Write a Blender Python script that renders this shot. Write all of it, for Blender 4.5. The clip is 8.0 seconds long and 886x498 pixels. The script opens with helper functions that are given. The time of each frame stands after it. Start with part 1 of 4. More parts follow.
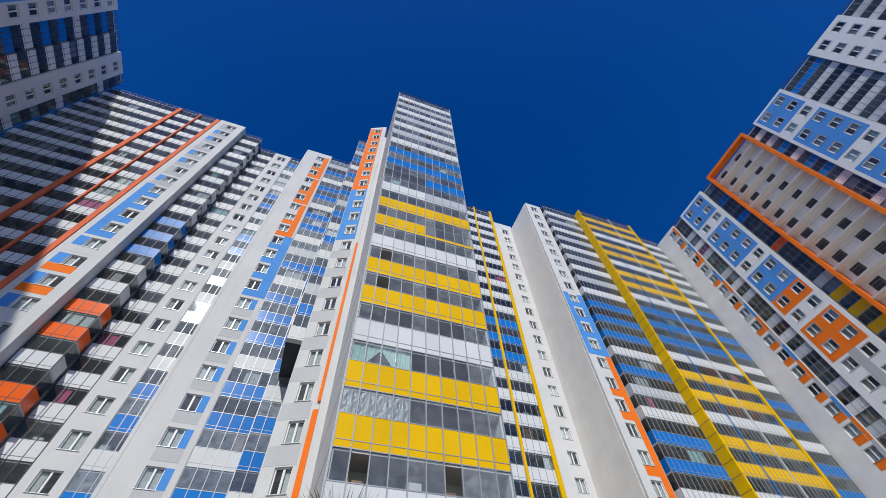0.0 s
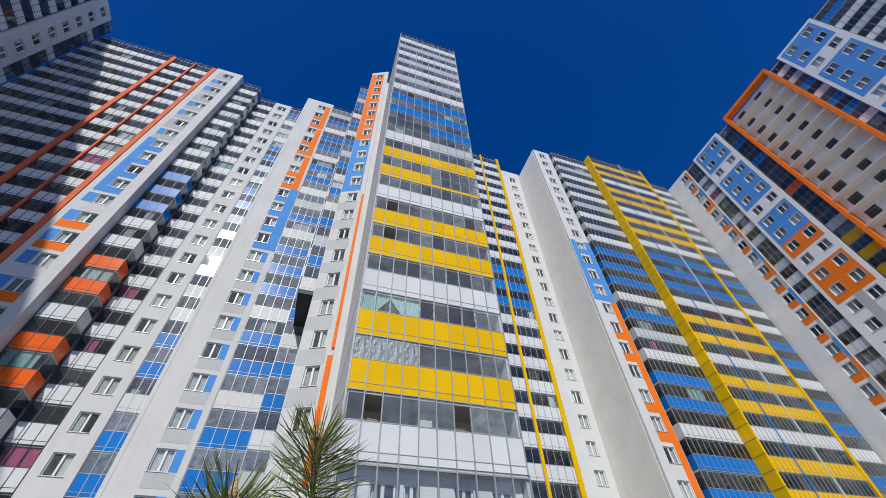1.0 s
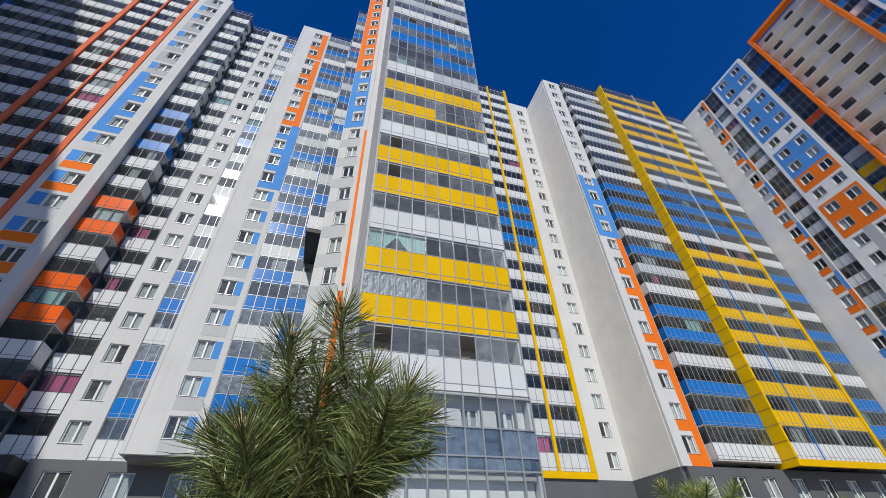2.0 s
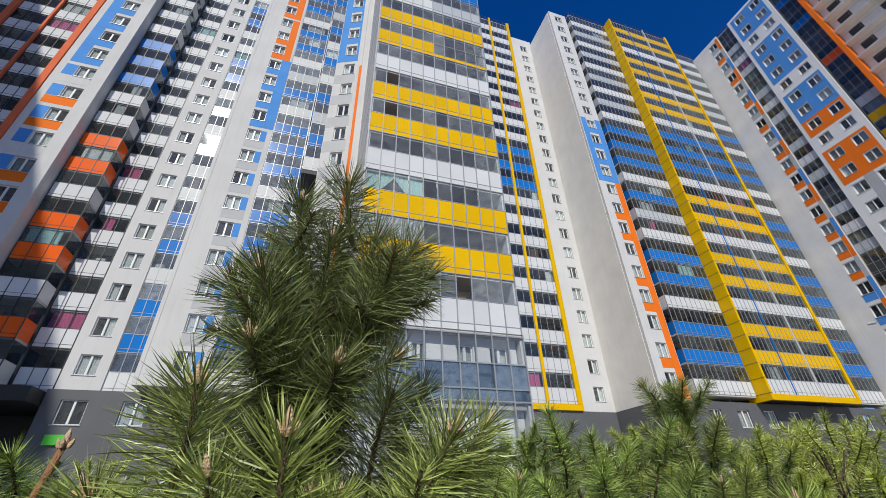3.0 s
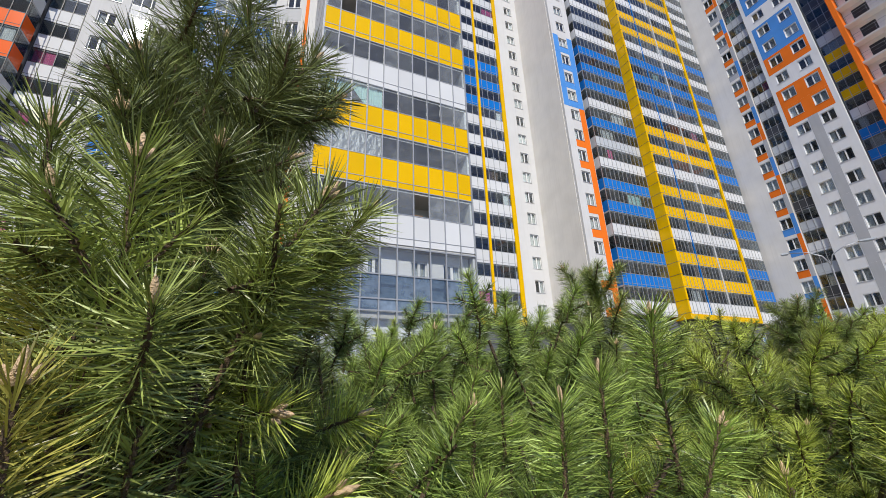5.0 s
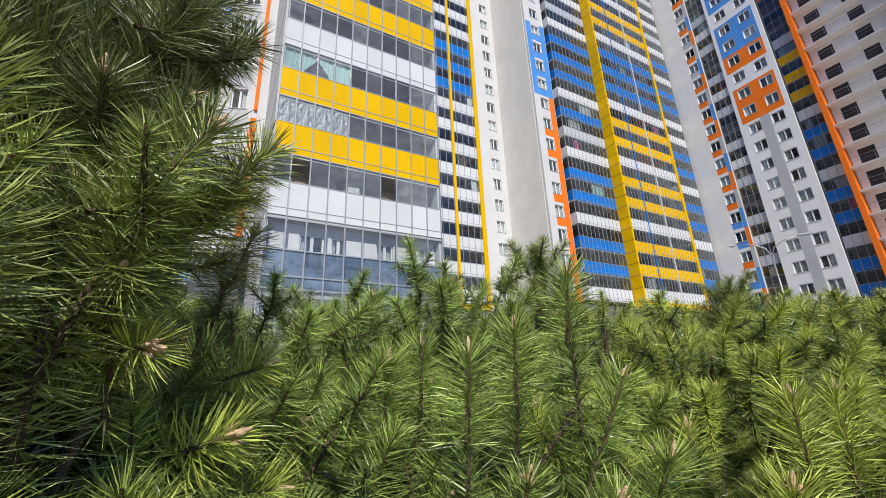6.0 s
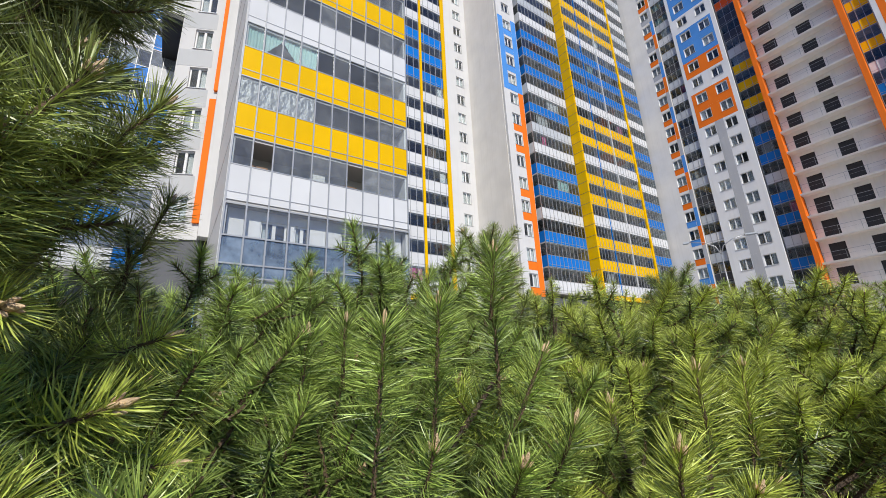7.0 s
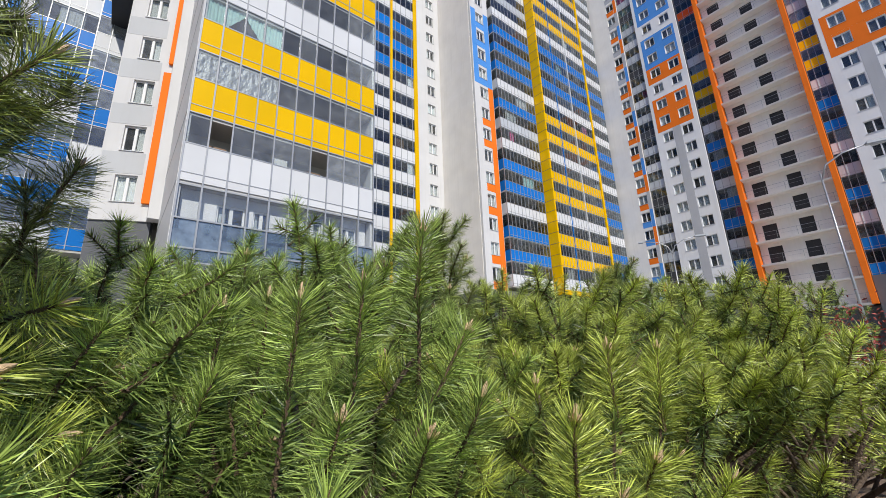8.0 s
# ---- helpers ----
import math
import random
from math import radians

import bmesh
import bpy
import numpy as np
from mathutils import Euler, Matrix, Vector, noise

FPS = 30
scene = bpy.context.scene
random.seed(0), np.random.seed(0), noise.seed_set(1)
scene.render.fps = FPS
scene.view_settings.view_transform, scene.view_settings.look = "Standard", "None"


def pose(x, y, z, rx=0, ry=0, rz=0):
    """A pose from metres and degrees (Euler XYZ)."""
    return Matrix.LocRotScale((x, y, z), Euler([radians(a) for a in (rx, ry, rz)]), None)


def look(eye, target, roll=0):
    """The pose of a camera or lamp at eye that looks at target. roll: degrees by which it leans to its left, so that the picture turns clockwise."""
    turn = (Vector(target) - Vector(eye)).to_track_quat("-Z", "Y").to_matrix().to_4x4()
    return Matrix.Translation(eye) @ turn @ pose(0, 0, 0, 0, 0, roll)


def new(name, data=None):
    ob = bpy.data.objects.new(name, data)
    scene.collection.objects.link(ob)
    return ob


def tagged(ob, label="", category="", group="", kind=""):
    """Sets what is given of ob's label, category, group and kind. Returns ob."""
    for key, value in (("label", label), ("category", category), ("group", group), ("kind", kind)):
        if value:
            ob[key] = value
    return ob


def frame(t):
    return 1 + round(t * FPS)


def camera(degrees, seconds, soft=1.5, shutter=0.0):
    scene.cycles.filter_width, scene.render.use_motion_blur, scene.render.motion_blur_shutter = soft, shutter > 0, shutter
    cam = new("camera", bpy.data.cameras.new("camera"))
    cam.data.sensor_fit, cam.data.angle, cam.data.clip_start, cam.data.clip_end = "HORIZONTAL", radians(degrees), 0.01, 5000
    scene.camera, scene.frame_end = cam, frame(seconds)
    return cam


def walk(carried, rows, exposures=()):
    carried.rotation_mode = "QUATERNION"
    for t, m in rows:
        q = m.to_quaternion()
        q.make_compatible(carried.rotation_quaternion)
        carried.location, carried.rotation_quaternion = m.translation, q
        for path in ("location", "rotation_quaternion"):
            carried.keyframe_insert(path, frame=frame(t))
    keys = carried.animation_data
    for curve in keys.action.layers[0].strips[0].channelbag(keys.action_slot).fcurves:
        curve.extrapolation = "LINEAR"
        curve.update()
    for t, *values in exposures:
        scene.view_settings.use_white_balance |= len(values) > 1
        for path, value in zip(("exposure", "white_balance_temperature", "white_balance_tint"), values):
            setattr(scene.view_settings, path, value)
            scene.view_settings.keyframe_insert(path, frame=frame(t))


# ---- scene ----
cam = camera(94.7, 8.0, soft=0.7)
PATH = [
    (0, pose(0.001, 0.000, 1.600, 145.03, 2.13, -19.62)),
    (0.5, pose(0.010, 0.004, 1.556, 142.13, 2.06, -18.82)),
    (1, pose(0.041, -0.044, 1.557, 138.07, 1.96, -18.18)),
    (1.5, pose(0.041, -0.081, 1.496, 133.68, 1.84, -17.68)),
    (2, pose(0.035, -0.170, 1.399, 129.40, 1.76, -17.20)),
    (3.5, pose(0.046, -0.103, 1.251, 118.19, 1.82, -18.30)),
    (4, pose(0.066, -0.099, 1.214, 115.15, 1.89, -19.67)),
    (4.5, pose(0.095, -0.101, 1.174, 112.54, 1.90, -21.58)),
    (5, pose(0.133, -0.103, 1.141, 110.46, 1.87, -23.99)),
    (6.5, pose(0.242, -0.132, 1.080, 107.55, 2.29, -30.96)),
    (7, pose(0.273, -0.143, 1.068, 106.92, 2.35, -33.34)),
    (7.5, pose(0.298, -0.160, 1.057, 106.22, 2.19, -35.93)),
    (8, pose(0.325, -0.178, 1.043, 105.62, 1.91, -38.49)),
]
walk(cam, PATH, [(0, -0.2, 6450, 6), (2, -0.22, 6620, 5), (3.5, -0.17, 6700, 6), (5, -0.03, 6680, 7), (6.5, 0.08, 6680, 7), (8, 0.05, 6680, 7)])

# ---- light ----
SUN = Vector((-0.254, -0.714, 0.653)).normalized()
world = bpy.data.worlds.new("sky")
scene.world = world
world.use_nodes = True
wn = world.node_tree
bg = wn.nodes["Background"]
sky = wn.nodes.new("ShaderNodeTexSky")
sky.sky_type = "NISHITA"
sky.sun_disc = False
sky.sun_elevation = math.asin(SUN.z)
sky.sun_rotation = math.atan2(SUN.x, SUN.y)
sky.altitude = 200
sky.air_density, sky.dust_density, sky.ozone_density = 1.0, 0.5, 5.0
deep = wn.nodes.new("ShaderNodeHueSaturation")
deep.inputs["Saturation"].default_value = 1.33
deep.inputs["Hue"].default_value = 0.518
wn.links.new(sky.outputs[0], deep.inputs["Color"])
wn.links.new(deep.outputs[0], bg.inputs[0])
bg.inputs[1].default_value = 0.128
lamp = new("sun", bpy.data.lights.new("sun", "SUN"))
lamp.data.energy, lamp.data.angle, lamp.data.color = 3.75, radians(0.53), (1.0, 0.955, 0.89)
lamp.matrix_world = look(SUN * 200, (0, 0, 0))


# ---- materials ----
def mat(name, col, rough=0.6, metal=0.0, var=0.08, scale=3.0, bump=0.0, bscale=60.0, rnd=0.0, spec=0.5, stain=None, island=False):
    m = bpy.data.materials.new(name)
    m.use_nodes = True
    nt = m.node_tree
    n, l = nt.nodes, nt.links
    b = n["Principled BSDF"]
    b.inputs["Roughness"].default_value = rough
    b.inputs["Metallic"].default_value = metal
    b.inputs["Specular IOR Level"].default_value = spec
    geo = n.new("ShaderNodeNewGeometry")
    big = n.new("ShaderNodeTexNoise")
    big.inputs["Scale"].default_value = scale
    big.inputs["Detail"].default_value = 6
    l.new(geo.outputs["Position"], big.inputs["Vector"])
    ramp = n.new("ShaderNodeMapRange")
    ramp.inputs[1].default_value, ramp.inputs[2].default_value = 0.3, 0.7
    ramp.inputs[3].default_value, ramp.inputs[4].default_value = 1 - var, 1 + var
    l.new(big.outputs[0], ramp.inputs[0])
    val = ramp.outputs[0]
    if rnd:
        r = n.new("ShaderNodeMapRange")
        r.inputs[3].default_value, r.inputs[4].default_value = 1 - rnd, 1 + rnd
        if island:
            l.new(geo.outputs["Random Per Island"], r.inputs[0])
        else:
            oi = n.new("ShaderNodeObjectInfo")
            l.new(oi.outputs["Random"], r.inputs[0])
        mu = n.new("ShaderNodeMath")
        mu.operation = "MULTIPLY"
        l.new(val, mu.inputs[0])
        l.new(r.outputs[0], mu.inputs[1])
        val = mu.outputs[0]
    hsv = n.new("ShaderNodeHueSaturation")
    hsv.inputs["Color"].default_value = (*col, 1)
    l.new(val, hsv.inputs["Value"])
    out = hsv.outputs[0]
    if stain:
        # thin vertical runs of dirt
        mp = n.new("ShaderNodeMapping")
        mp.inputs["Scale"].default_value = (2.5, 2.5, 0.12)
        l.new(geo.outputs["Position"], mp.inputs["Vector"])
        st = n.new("ShaderNodeTexNoise")
        st.inputs["Scale"].default_value, st.inputs["Detail"].default_value = 1.6, 8
        l.new(mp.outputs[0], st.inputs["Vector"])
        rr = n.new("ShaderNodeMapRange")
        rr.inputs[1].default_value, rr.inputs[2].default_value = 0.5, 0.78
        rr.inputs[3].default_value, rr.inputs[4].default_value = 0.0, stain
        l.new(st.outputs[0], rr.inputs[0])
        mx = n.new("ShaderNodeMix")
        mx.data_type = "RGBA"
        l.new(rr.outputs[0], mx.inputs[0])
        l.new(out, mx.inputs[6])
        mx.inputs[7].default_value = (col[0] * 0.6, col[1] * 0.57, col[2] * 0.52, 1)
        out = mx.outputs[2]
    l.new(out, b.inputs["Base Color"])
    if bump:
        f = n.new("ShaderNodeTexNoise")
        f.inputs["Scale"].default_value, f.inputs["Detail"].default_value = bscale, 5
        l.new(geo.outputs["Position"], f.inputs["Vector"])
        bp = n.new("ShaderNodeBump")
        bp.inputs["Strength"].default_value, bp.inputs["Distance"].default_value = bump, 0.01
        l.new(f.outputs[0], bp.inputs["Height"])
        l.new(bp.outputs[0], b.inputs["Normal"])
    return m


def glass(name, tint, ior=1.5, rough=0.0, through_=0.75, dust_haze=0.05, film=(0.72, 0.74, 0.74)):
    m = bpy.data.materials.new(name)
    m.use_nodes = True
    nt = m.node_tree
    n, l = nt.nodes, nt.links
    n.remove(n["Principled BSDF"])
    tr = n.new("ShaderNodeBsdfTransparent")
    oi = n.new("ShaderNodeObjectInfo")
    mr = n.new("ShaderNodeMapRange")
    mr.inputs[3].default_value, mr.inputs[4].default_value = through_ * 0.88, min(1.0, through_ * 1.1)
    l.new(oi.outputs["Random"], mr.inputs[0])
    hsv = n.new("ShaderNodeHueSaturation")
    hsv.inputs["Color"].default_value = (*tint, 1)
    l.new(mr.outputs[0], hsv.inputs["Value"])
    l.new(hsv.outputs[0], tr.inputs[0])
    gl = n.new("ShaderNodeBsdfGlossy")
    gl.inputs["Roughness"].default_value = rough
    geo = n.new("ShaderNodeNewGeometry")
    no = n.new("ShaderNodeTexNoise")
    no.inputs["Scale"].default_value = 0.9
    l.new(geo.outputs["Position"], no.inputs["Vector"])
    bp = n.new("ShaderNodeBump")
    bp.inputs["Strength"].default_value, bp.inputs["Distance"].default_value = 0.12, 0.02
    l.new(no.outputs[0], bp.inputs["Height"])
    l.new(bp.outputs[0], gl.inputs["Normal"])
    lw = n.new("ShaderNodeLayerWeight")
    lw.inputs[0].default_value = 0.5
    pw = n.new("ShaderNodeMath")
    pw.operation = "POWER"
    pw.inputs[1].default_value = 4.0
    l.new(lw.outputs["Facing"], pw.inputs[0])
    fr = n.new("ShaderNodeMapRange")
    f0 = ((ior - 1) / (ior + 1)) ** 2
    fr.inputs[3].default_value, fr.inputs[4].default_value = f0, 0.9
    l.new(pw.outputs[0], fr.inputs[0])
    mix = n.new("ShaderNodeMixShader")
    l.new(fr.outputs[0], mix.inputs[0])
    # a pale film on the pane: dirt, plus reflected haze put in as colour
    du = n.new("ShaderNodeBsdfDiffuse")
    du.inputs[0].default_value = (*film, 1)
    dn = n.new("ShaderNodeTexNoise")
    dn.inputs["Scale"].default_value, dn.inputs["Detail"].default_value = 2.2, 5
    l.new(geo.outputs["Position"], dn.inputs["Vector"])
    dm = n.new("ShaderNodeMapRange")
    dm.inputs[1].default_value, dm.inputs[2].default_value = 0.3, 0.75
    dm.inputs[3].default_value, dm.inputs[4].default_value = dust_haze * 0.5, dust_haze * 1.6
    l.new(dn.outputs[0], dm.inputs[0])
    mdu = n.new("ShaderNodeMixShader")
    vary = n.new("ShaderNodeMapRange")
    vary.inputs[3].default_value, vary.inputs[4].default_value = 0.45, 1.6
    l.new(oi.outputs["Random"], vary.inputs[0])
    mul = n.new("ShaderNodeMath")
    mul.operation = "MULTIPLY"
    l.new(dm.outputs[0], mul.inputs[0])
    l.new(vary.outputs[0], mul.inputs[1])
    l.new(mul.outputs[0], mdu.inputs[0])
    l.new(tr.outputs[0], mdu.inputs[1])
    l.new(du.outputs[0], mdu.inputs[2])
    l.new(mdu.outputs[0], mix.inputs[1])
    l.new(gl.outputs[0], mix.inputs[2])
    l.new(mix.outputs[0], n["Material Output"].inputs[0])
    return m


M_WHITE = mat("white_render", (0.645, 0.64, 0.635), 0.85, spec=0.15, var=0.05, scale=0.35, bump=0.25, bscale=90, stain=0.16)
M_PALE = mat("cool_white_render", (0.78, 0.785, 0.79), 0.85, spec=0.15, var=0.05, scale=0.35, bump=0.25, bscale=90, stain=0.12)
M_GREY = mat("grey_render", (0.47, 0.48, 0.50), 0.85, spec=0.15, var=0.05, scale=0.4, bump=0.25, bscale=90, stain=0.1)
M_LGREY = mat("light_grey_render", (0.52, 0.53, 0.54), 0.85, spec=0.15, var=0.05, scale=0.4, bump=0.25, bscale=90, stain=0.1)
M_ORANGE = mat("orange_render", (0.88, 0.19, 0.018), 0.7, spec=0.15, var=0.05, scale=0.5, bump=0.2, bscale=90)
M_SALMON = mat("salmon_render", (0.74, 0.17, 0.075), 0.75, spec=0.15, var=0.06, scale=0.5, bump=0.2, bscale=90)
M_BLUE = mat("blue_render", (0.085, 0.29, 0.70), 0.7, spec=0.15, var=0.06, scale=0.5, bump=0.2, bscale=90)
M_PW = mat("white_panel", (0.67, 0.68, 0.69), 0.45, spec=0.08, var=0.03, scale=0.8, rnd=0.05)
M_PG = mat("pale_grey_panel", (0.50, 0.53, 0.56), 0.3, spec=0.15, var=0.03, scale=0.8, rnd=0.06)
M_PY = mat("yellow_panel", (0.80, 0.47, 0.002), 0.25, spec=0.15, var=0.03, scale=0.8, rnd=0.05)
M_PB = mat("blue_panel", (0.010, 0.17, 0.55), 0.22, spec=0.25, var=0.04, scale=0.8, rnd=0.08)
M_PO = mat("orange_panel", (0.85, 0.125, 0.012), 0.22, spec=0.25, var=0.04, scale=0.8, rnd=0.06)
M_PD = mat("dark_panel", (0.05, 0.055, 0.065), 0.3, var=0.1, scale=0.8, rnd=0.15)
M_ALU = mat("grey_aluminium", (0.36, 0.37, 0.38), 0.42, metal=0.35, var=0.06, scale=2)
M_DARKFRAME = mat("dark_aluminium", (0.055, 0.055, 0.06), 0.45, metal=0.2, var=0.08, scale=2)
M_UPVC = mat("white_plastic_frame", (0.80, 0.80, 0.79), 0.35, var=0.03, scale=2)
M_SILL = mat("metal_sill", (0.66, 0.67, 0.68), 0.4, metal=0.3, var=0.05)
# plaster darkened so that the dimness indoors lies in its colour
M_ROOM = mat("dim_room_plaster", (0.20, 0.197, 0.19), 0.9, var=0.12, scale=0.6)
M_SLAB = mat("concrete_slab", (0.50, 0.49, 0.465), 0.85, var=0.08, scale=0.8, bump=0.2)
M_BEIGE = mat("terrace_render", (0.82, 0.79, 0.74), 0.88, spec=0.15, var=0.05, scale=0.5, bump=0.2, stain=0.14)
M_CURTAIN = mat("curtain_cloth", (0.74, 0.74, 0.72), 0.9, var=0.08, scale=4, rnd=0.2)
M_TEAL = mat("teal_curtain", (0.42, 0.62, 0.58), 0.9, var=0.1, scale=6)
M_FOIL = mat("silver_foil", (0.30, 0.31, 0.32), 0.5, metal=0.35, var=0.25, scale=7, bump=1.0, bscale=9)
M_BASE = mat("dark_grey_cladding", (0.11, 0.115, 0.125), 0.6, var=0.08, scale=0.5, bump=0.15)
M_BLACK = mat("black_soffit_and_openings", (0.03, 0.03, 0.032), 0.6, var=0.1)
M_BROWN = mat("brown_cupboard", (0.20, 0.12, 0.07), 0.6, var=0.2, scale=5, rnd=0.3)
M_PINK = mat("pink_cloth", (0.70, 0.13, 0.30), 0.85, var=0.1, scale=8)
# the film in these panes also stands in for a veil of reflections
M_GLASS = glass("window_glass", (0.90, 0.95, 0.97), 1.6, 0.0, 0.88, 0.04)
M_GLASSB = glass("balcony_glass", (0.92, 0.96, 0.97), 1.55, 0.012, 0.93, 0.085)
M_GLASSC = glass("loggia_glass", (0.84, 0.90, 0.93), 1.55, 0.012, 0.86, 0.02)
M_GLASSD = glass("blue_tinted_glass", (0.45, 0.56, 0.68), 1.6, 0.0, 0.75, 0.34, (0.30, 0.37, 0.46))
M_GLASSR = glass("coated_loggia_glass", (0.86, 0.92, 0.95), 1.75, 0.02, 0.9, 0.13, (0.62, 0.66, 0.70))
M_GLASSE = glass("clear_shop_glass", (0.95, 0.97, 0.98), 1.5, 0.0, 0.97, 0.03)
M_ROOF = mat("roof_membrane", (0.16, 0.16, 0.165), 0.9, var=0.12, scale=0.6)
M_STEEL = mat("galvanised_steel", (0.45, 0.46, 0.47), 0.4, metal=0.7, var=0.08)
COL = {"W": M_PW, "G": M_PG, "Y": M_PY, "B": M_PB, "O": M_PO, "D": M_PD}


# ---- mesh helpers ----
def mesh_of(name, verts, faces, mats, idx=None, smooth=False):
    me = bpy.data.meshes.new(name)
    me.from_pydata(verts, [], faces)
    for m in mats:
        me.materials.append(m)
    if idx is not None:
        me.polygons.foreach_set("material_index", idx)
    if smooth:
        me.polygons.foreach_set("use_smooth", [True] * len(me.polygons))
    me.update()
    return me


BOXF = ((0, 3, 2, 1), (4, 5, 6, 7), (0, 1, 5, 4), (1, 2, 6, 5), (2, 3, 7, 6), (3, 0, 4, 7))


def boxes(name, bs, m):
    """One mesh of boxes (x0, x1, y0, y1, z0, z1)."""
    v, f = [], []
    for x0, x1, y0, y1, z0, z1 in bs:
        k = len(v)
        v += [(x0, y0, z0), (x1, y0, z0), (x1, y1, z0), (x0, y1, z0), (x0, y0, z1), (x1, y0, z1), (x1, y1, z1), (x0, y1, z1)]
        f += [tuple(k + i for i in q) for q in BOXF]
    return mesh_of(name, v, f, [m])


def part(name, me, parent, at=(0, 0, 0), label="", rz=0.0, rx=0.0):
    ob = new(name, me)
    ob.parent = parent
    ob.matrix_basis = pose(*at, rx, 0, rz)
    if label:
        ob["label"] = label
    return ob


CACHE = {}


def cached(key, make):
    if key not in CACHE:
        CACHE[key] = make()
    return CACHE[key]


rng = random.Random(7)
ST = 2.8          # storey height
Z0 = 8.3          # top of the base storeys
NF = 22           # storeys above the base


def thing(name, x, y, rz, label, category, group=""):
    e = new(name)
    e.empty_display_size = 0.5
    e.matrix_basis = pose(x, y, 0, 0, 0, rz)
    return tagged(e, label, category, group)


def window_frame_mesh(w, h):
    def make():
        t, d = 0.07, 0.07
        bs = [(-w / 2, w / 2, 0, d, 0, t), (-w / 2, w / 2, 0, d, h - t, h), (-w / 2, -w / 2 + t, 0, d, t, h - t), (w / 2 - t, w / 2, 0, d, t, h - t),
              (0.02 - 0.065, 0.02 + 0.065, -0.012, d, t, h - t)]
        return boxes("window_frame", bs, M_UPVC)
    return cached(("wf", round(w, 2), round(h, 2)), make)


def add_window(parent, cx, y, zb, w, h, sill=True):
    fr = part("window", window_frame_mesh(w, h), parent, (cx, y + 0.13, zb))
    pane = cached(("wp", round(w, 2), round(h, 2)), lambda: boxes("pane", [(-w / 2 + 0.05, w / 2 - 0.05, 0.03, 0.045, 0.05, h - 0.05)], M_GLASS))
    part("pane", pane, fr, (0, 0, 0), rz=rng.uniform(-0.5, 0.5), rx=rng.uniform(-0.5, 0.5)).visible_shadow = False
    if sill:
        s = cached(("ws", round(w, 2)), lambda: boxes("sill", [(-w / 2 - 0.06, w / 2 + 0.06, -0.19, 0.0, -0.035, 0.0)], M_SILL))
        part("sill", s, fr)
    r = rng.random()
    if r < 0.8:
        k = 0 if r < 0.4 else (1 if r < 0.6 else 2)

        def cur():
            a, b = ((-w / 2, w / 2), (-w / 2, -w * 0.12), (w * 0.1, w / 2))[k]
            return cloth("curtain", a, b, 0.02, h - 0.02, M_CURTAIN)
        part("curtain", cached(("cu", round(w, 2), round(h, 2), k), cur), fr, (0, 0.16, 0))
    return fr


def cloth(name, a, b, z0, z1, m, amp=0.025, wave=0.13, slant=0):
    """A hanging folded cloth; with a slant its hem is drawn up to one side."""
    n = max(6, int((b - a) / 0.03))
    v, f = [], []
    for i in range(n + 1):
        x = a + (b - a) * i / n
        y = amp * math.sin(x / wave * 6.28) + amp * 0.5 * math.sin(x / wave * 2.9 + 1)
        u = 0 if not slant else (i / n if slant > 0 else 1 - i / n)
        v += [(x, y, z0 + (z1 - z0) * 0.85 * (1 - u) * abs(slant)), (x, y * 0.7, z1)]
        if i:
            k = 2 * i
            f.append((k - 2, k, k + 1, k - 1))
    return mesh_of(name, v, f, [m], smooth=True)


def foil(w, par):
    n = 16
    v, f = [], []
    for j in range(n + 1):
        for i in range(n + 1):
            x, z = 0.03 + (w - 0.06) * i / n, par + 0.06 + (ST - 0.2 - par) * j / n
            v.append((x, 0.03 * noise.noise((x * 9, z * 5, 1.7)) + 0.012 * noise.noise((x * 23, z * 19, 4.1)), z))
    for j in range(n):
        for i in range(n):
            k = j * (n + 1) + i
            f.append((k, k + 1, k + n + 2, k + n + 1))
    return mesh_of("foil_sheet", v, f, [M_FOIL])


def window_column(parent, x0, x1, y, wins, zb=Z0, n=NF, m=M_WHITE, top=70.4, sill=0.98, head=2.42, thick=0.32, accent=None, zw=None):
    """A wall with one opening a storey for each (centre, width) of wins, windows in them, and coloured render panels."""
    zw = zb if zw is None else zw
    bs = []
    edges = [x0]
    for c, w in wins:
        edges += [c - w / 2, c + w / 2]
    edges.append(x1)
    for k in range(0, len(edges), 2):
        if edges[k + 1] - edges[k] > 0.01:
            bs.append((edges[k], edges[k + 1], y, y + thick, zb, top))
    for c, w in wins:
        z = zb
        for i in range(n):
            bs.append((c - w / 2, c + w / 2, y, y + thick, z, zw + i * ST + sill))
            z = zw + i * ST + head
        bs.append((c - w / 2, c + w / 2, y, y + thick, z, top))
    part("wall", boxes("wall", bs, m), parent)
    for i in range(n):
        for c, w in wins:
            add_window(parent, c, y, zw + i * ST + sill, w, head - sill)
        if accent:
            for a0, a1, b0, b1, am in accent(i):
                me = cached(("ac", round(a1 - a0, 2), round(b1 - b0, 2), am.name), lambda: boxes("render_panel", [(0, a1 - a0, -0.012, 0.02, 0, b1 - b0)], am))
                part("render_panel", me, parent, (a0, y, zw + i * ST + b0))
    rooms(parent, x0, x1, y + thick, zb, n, top)


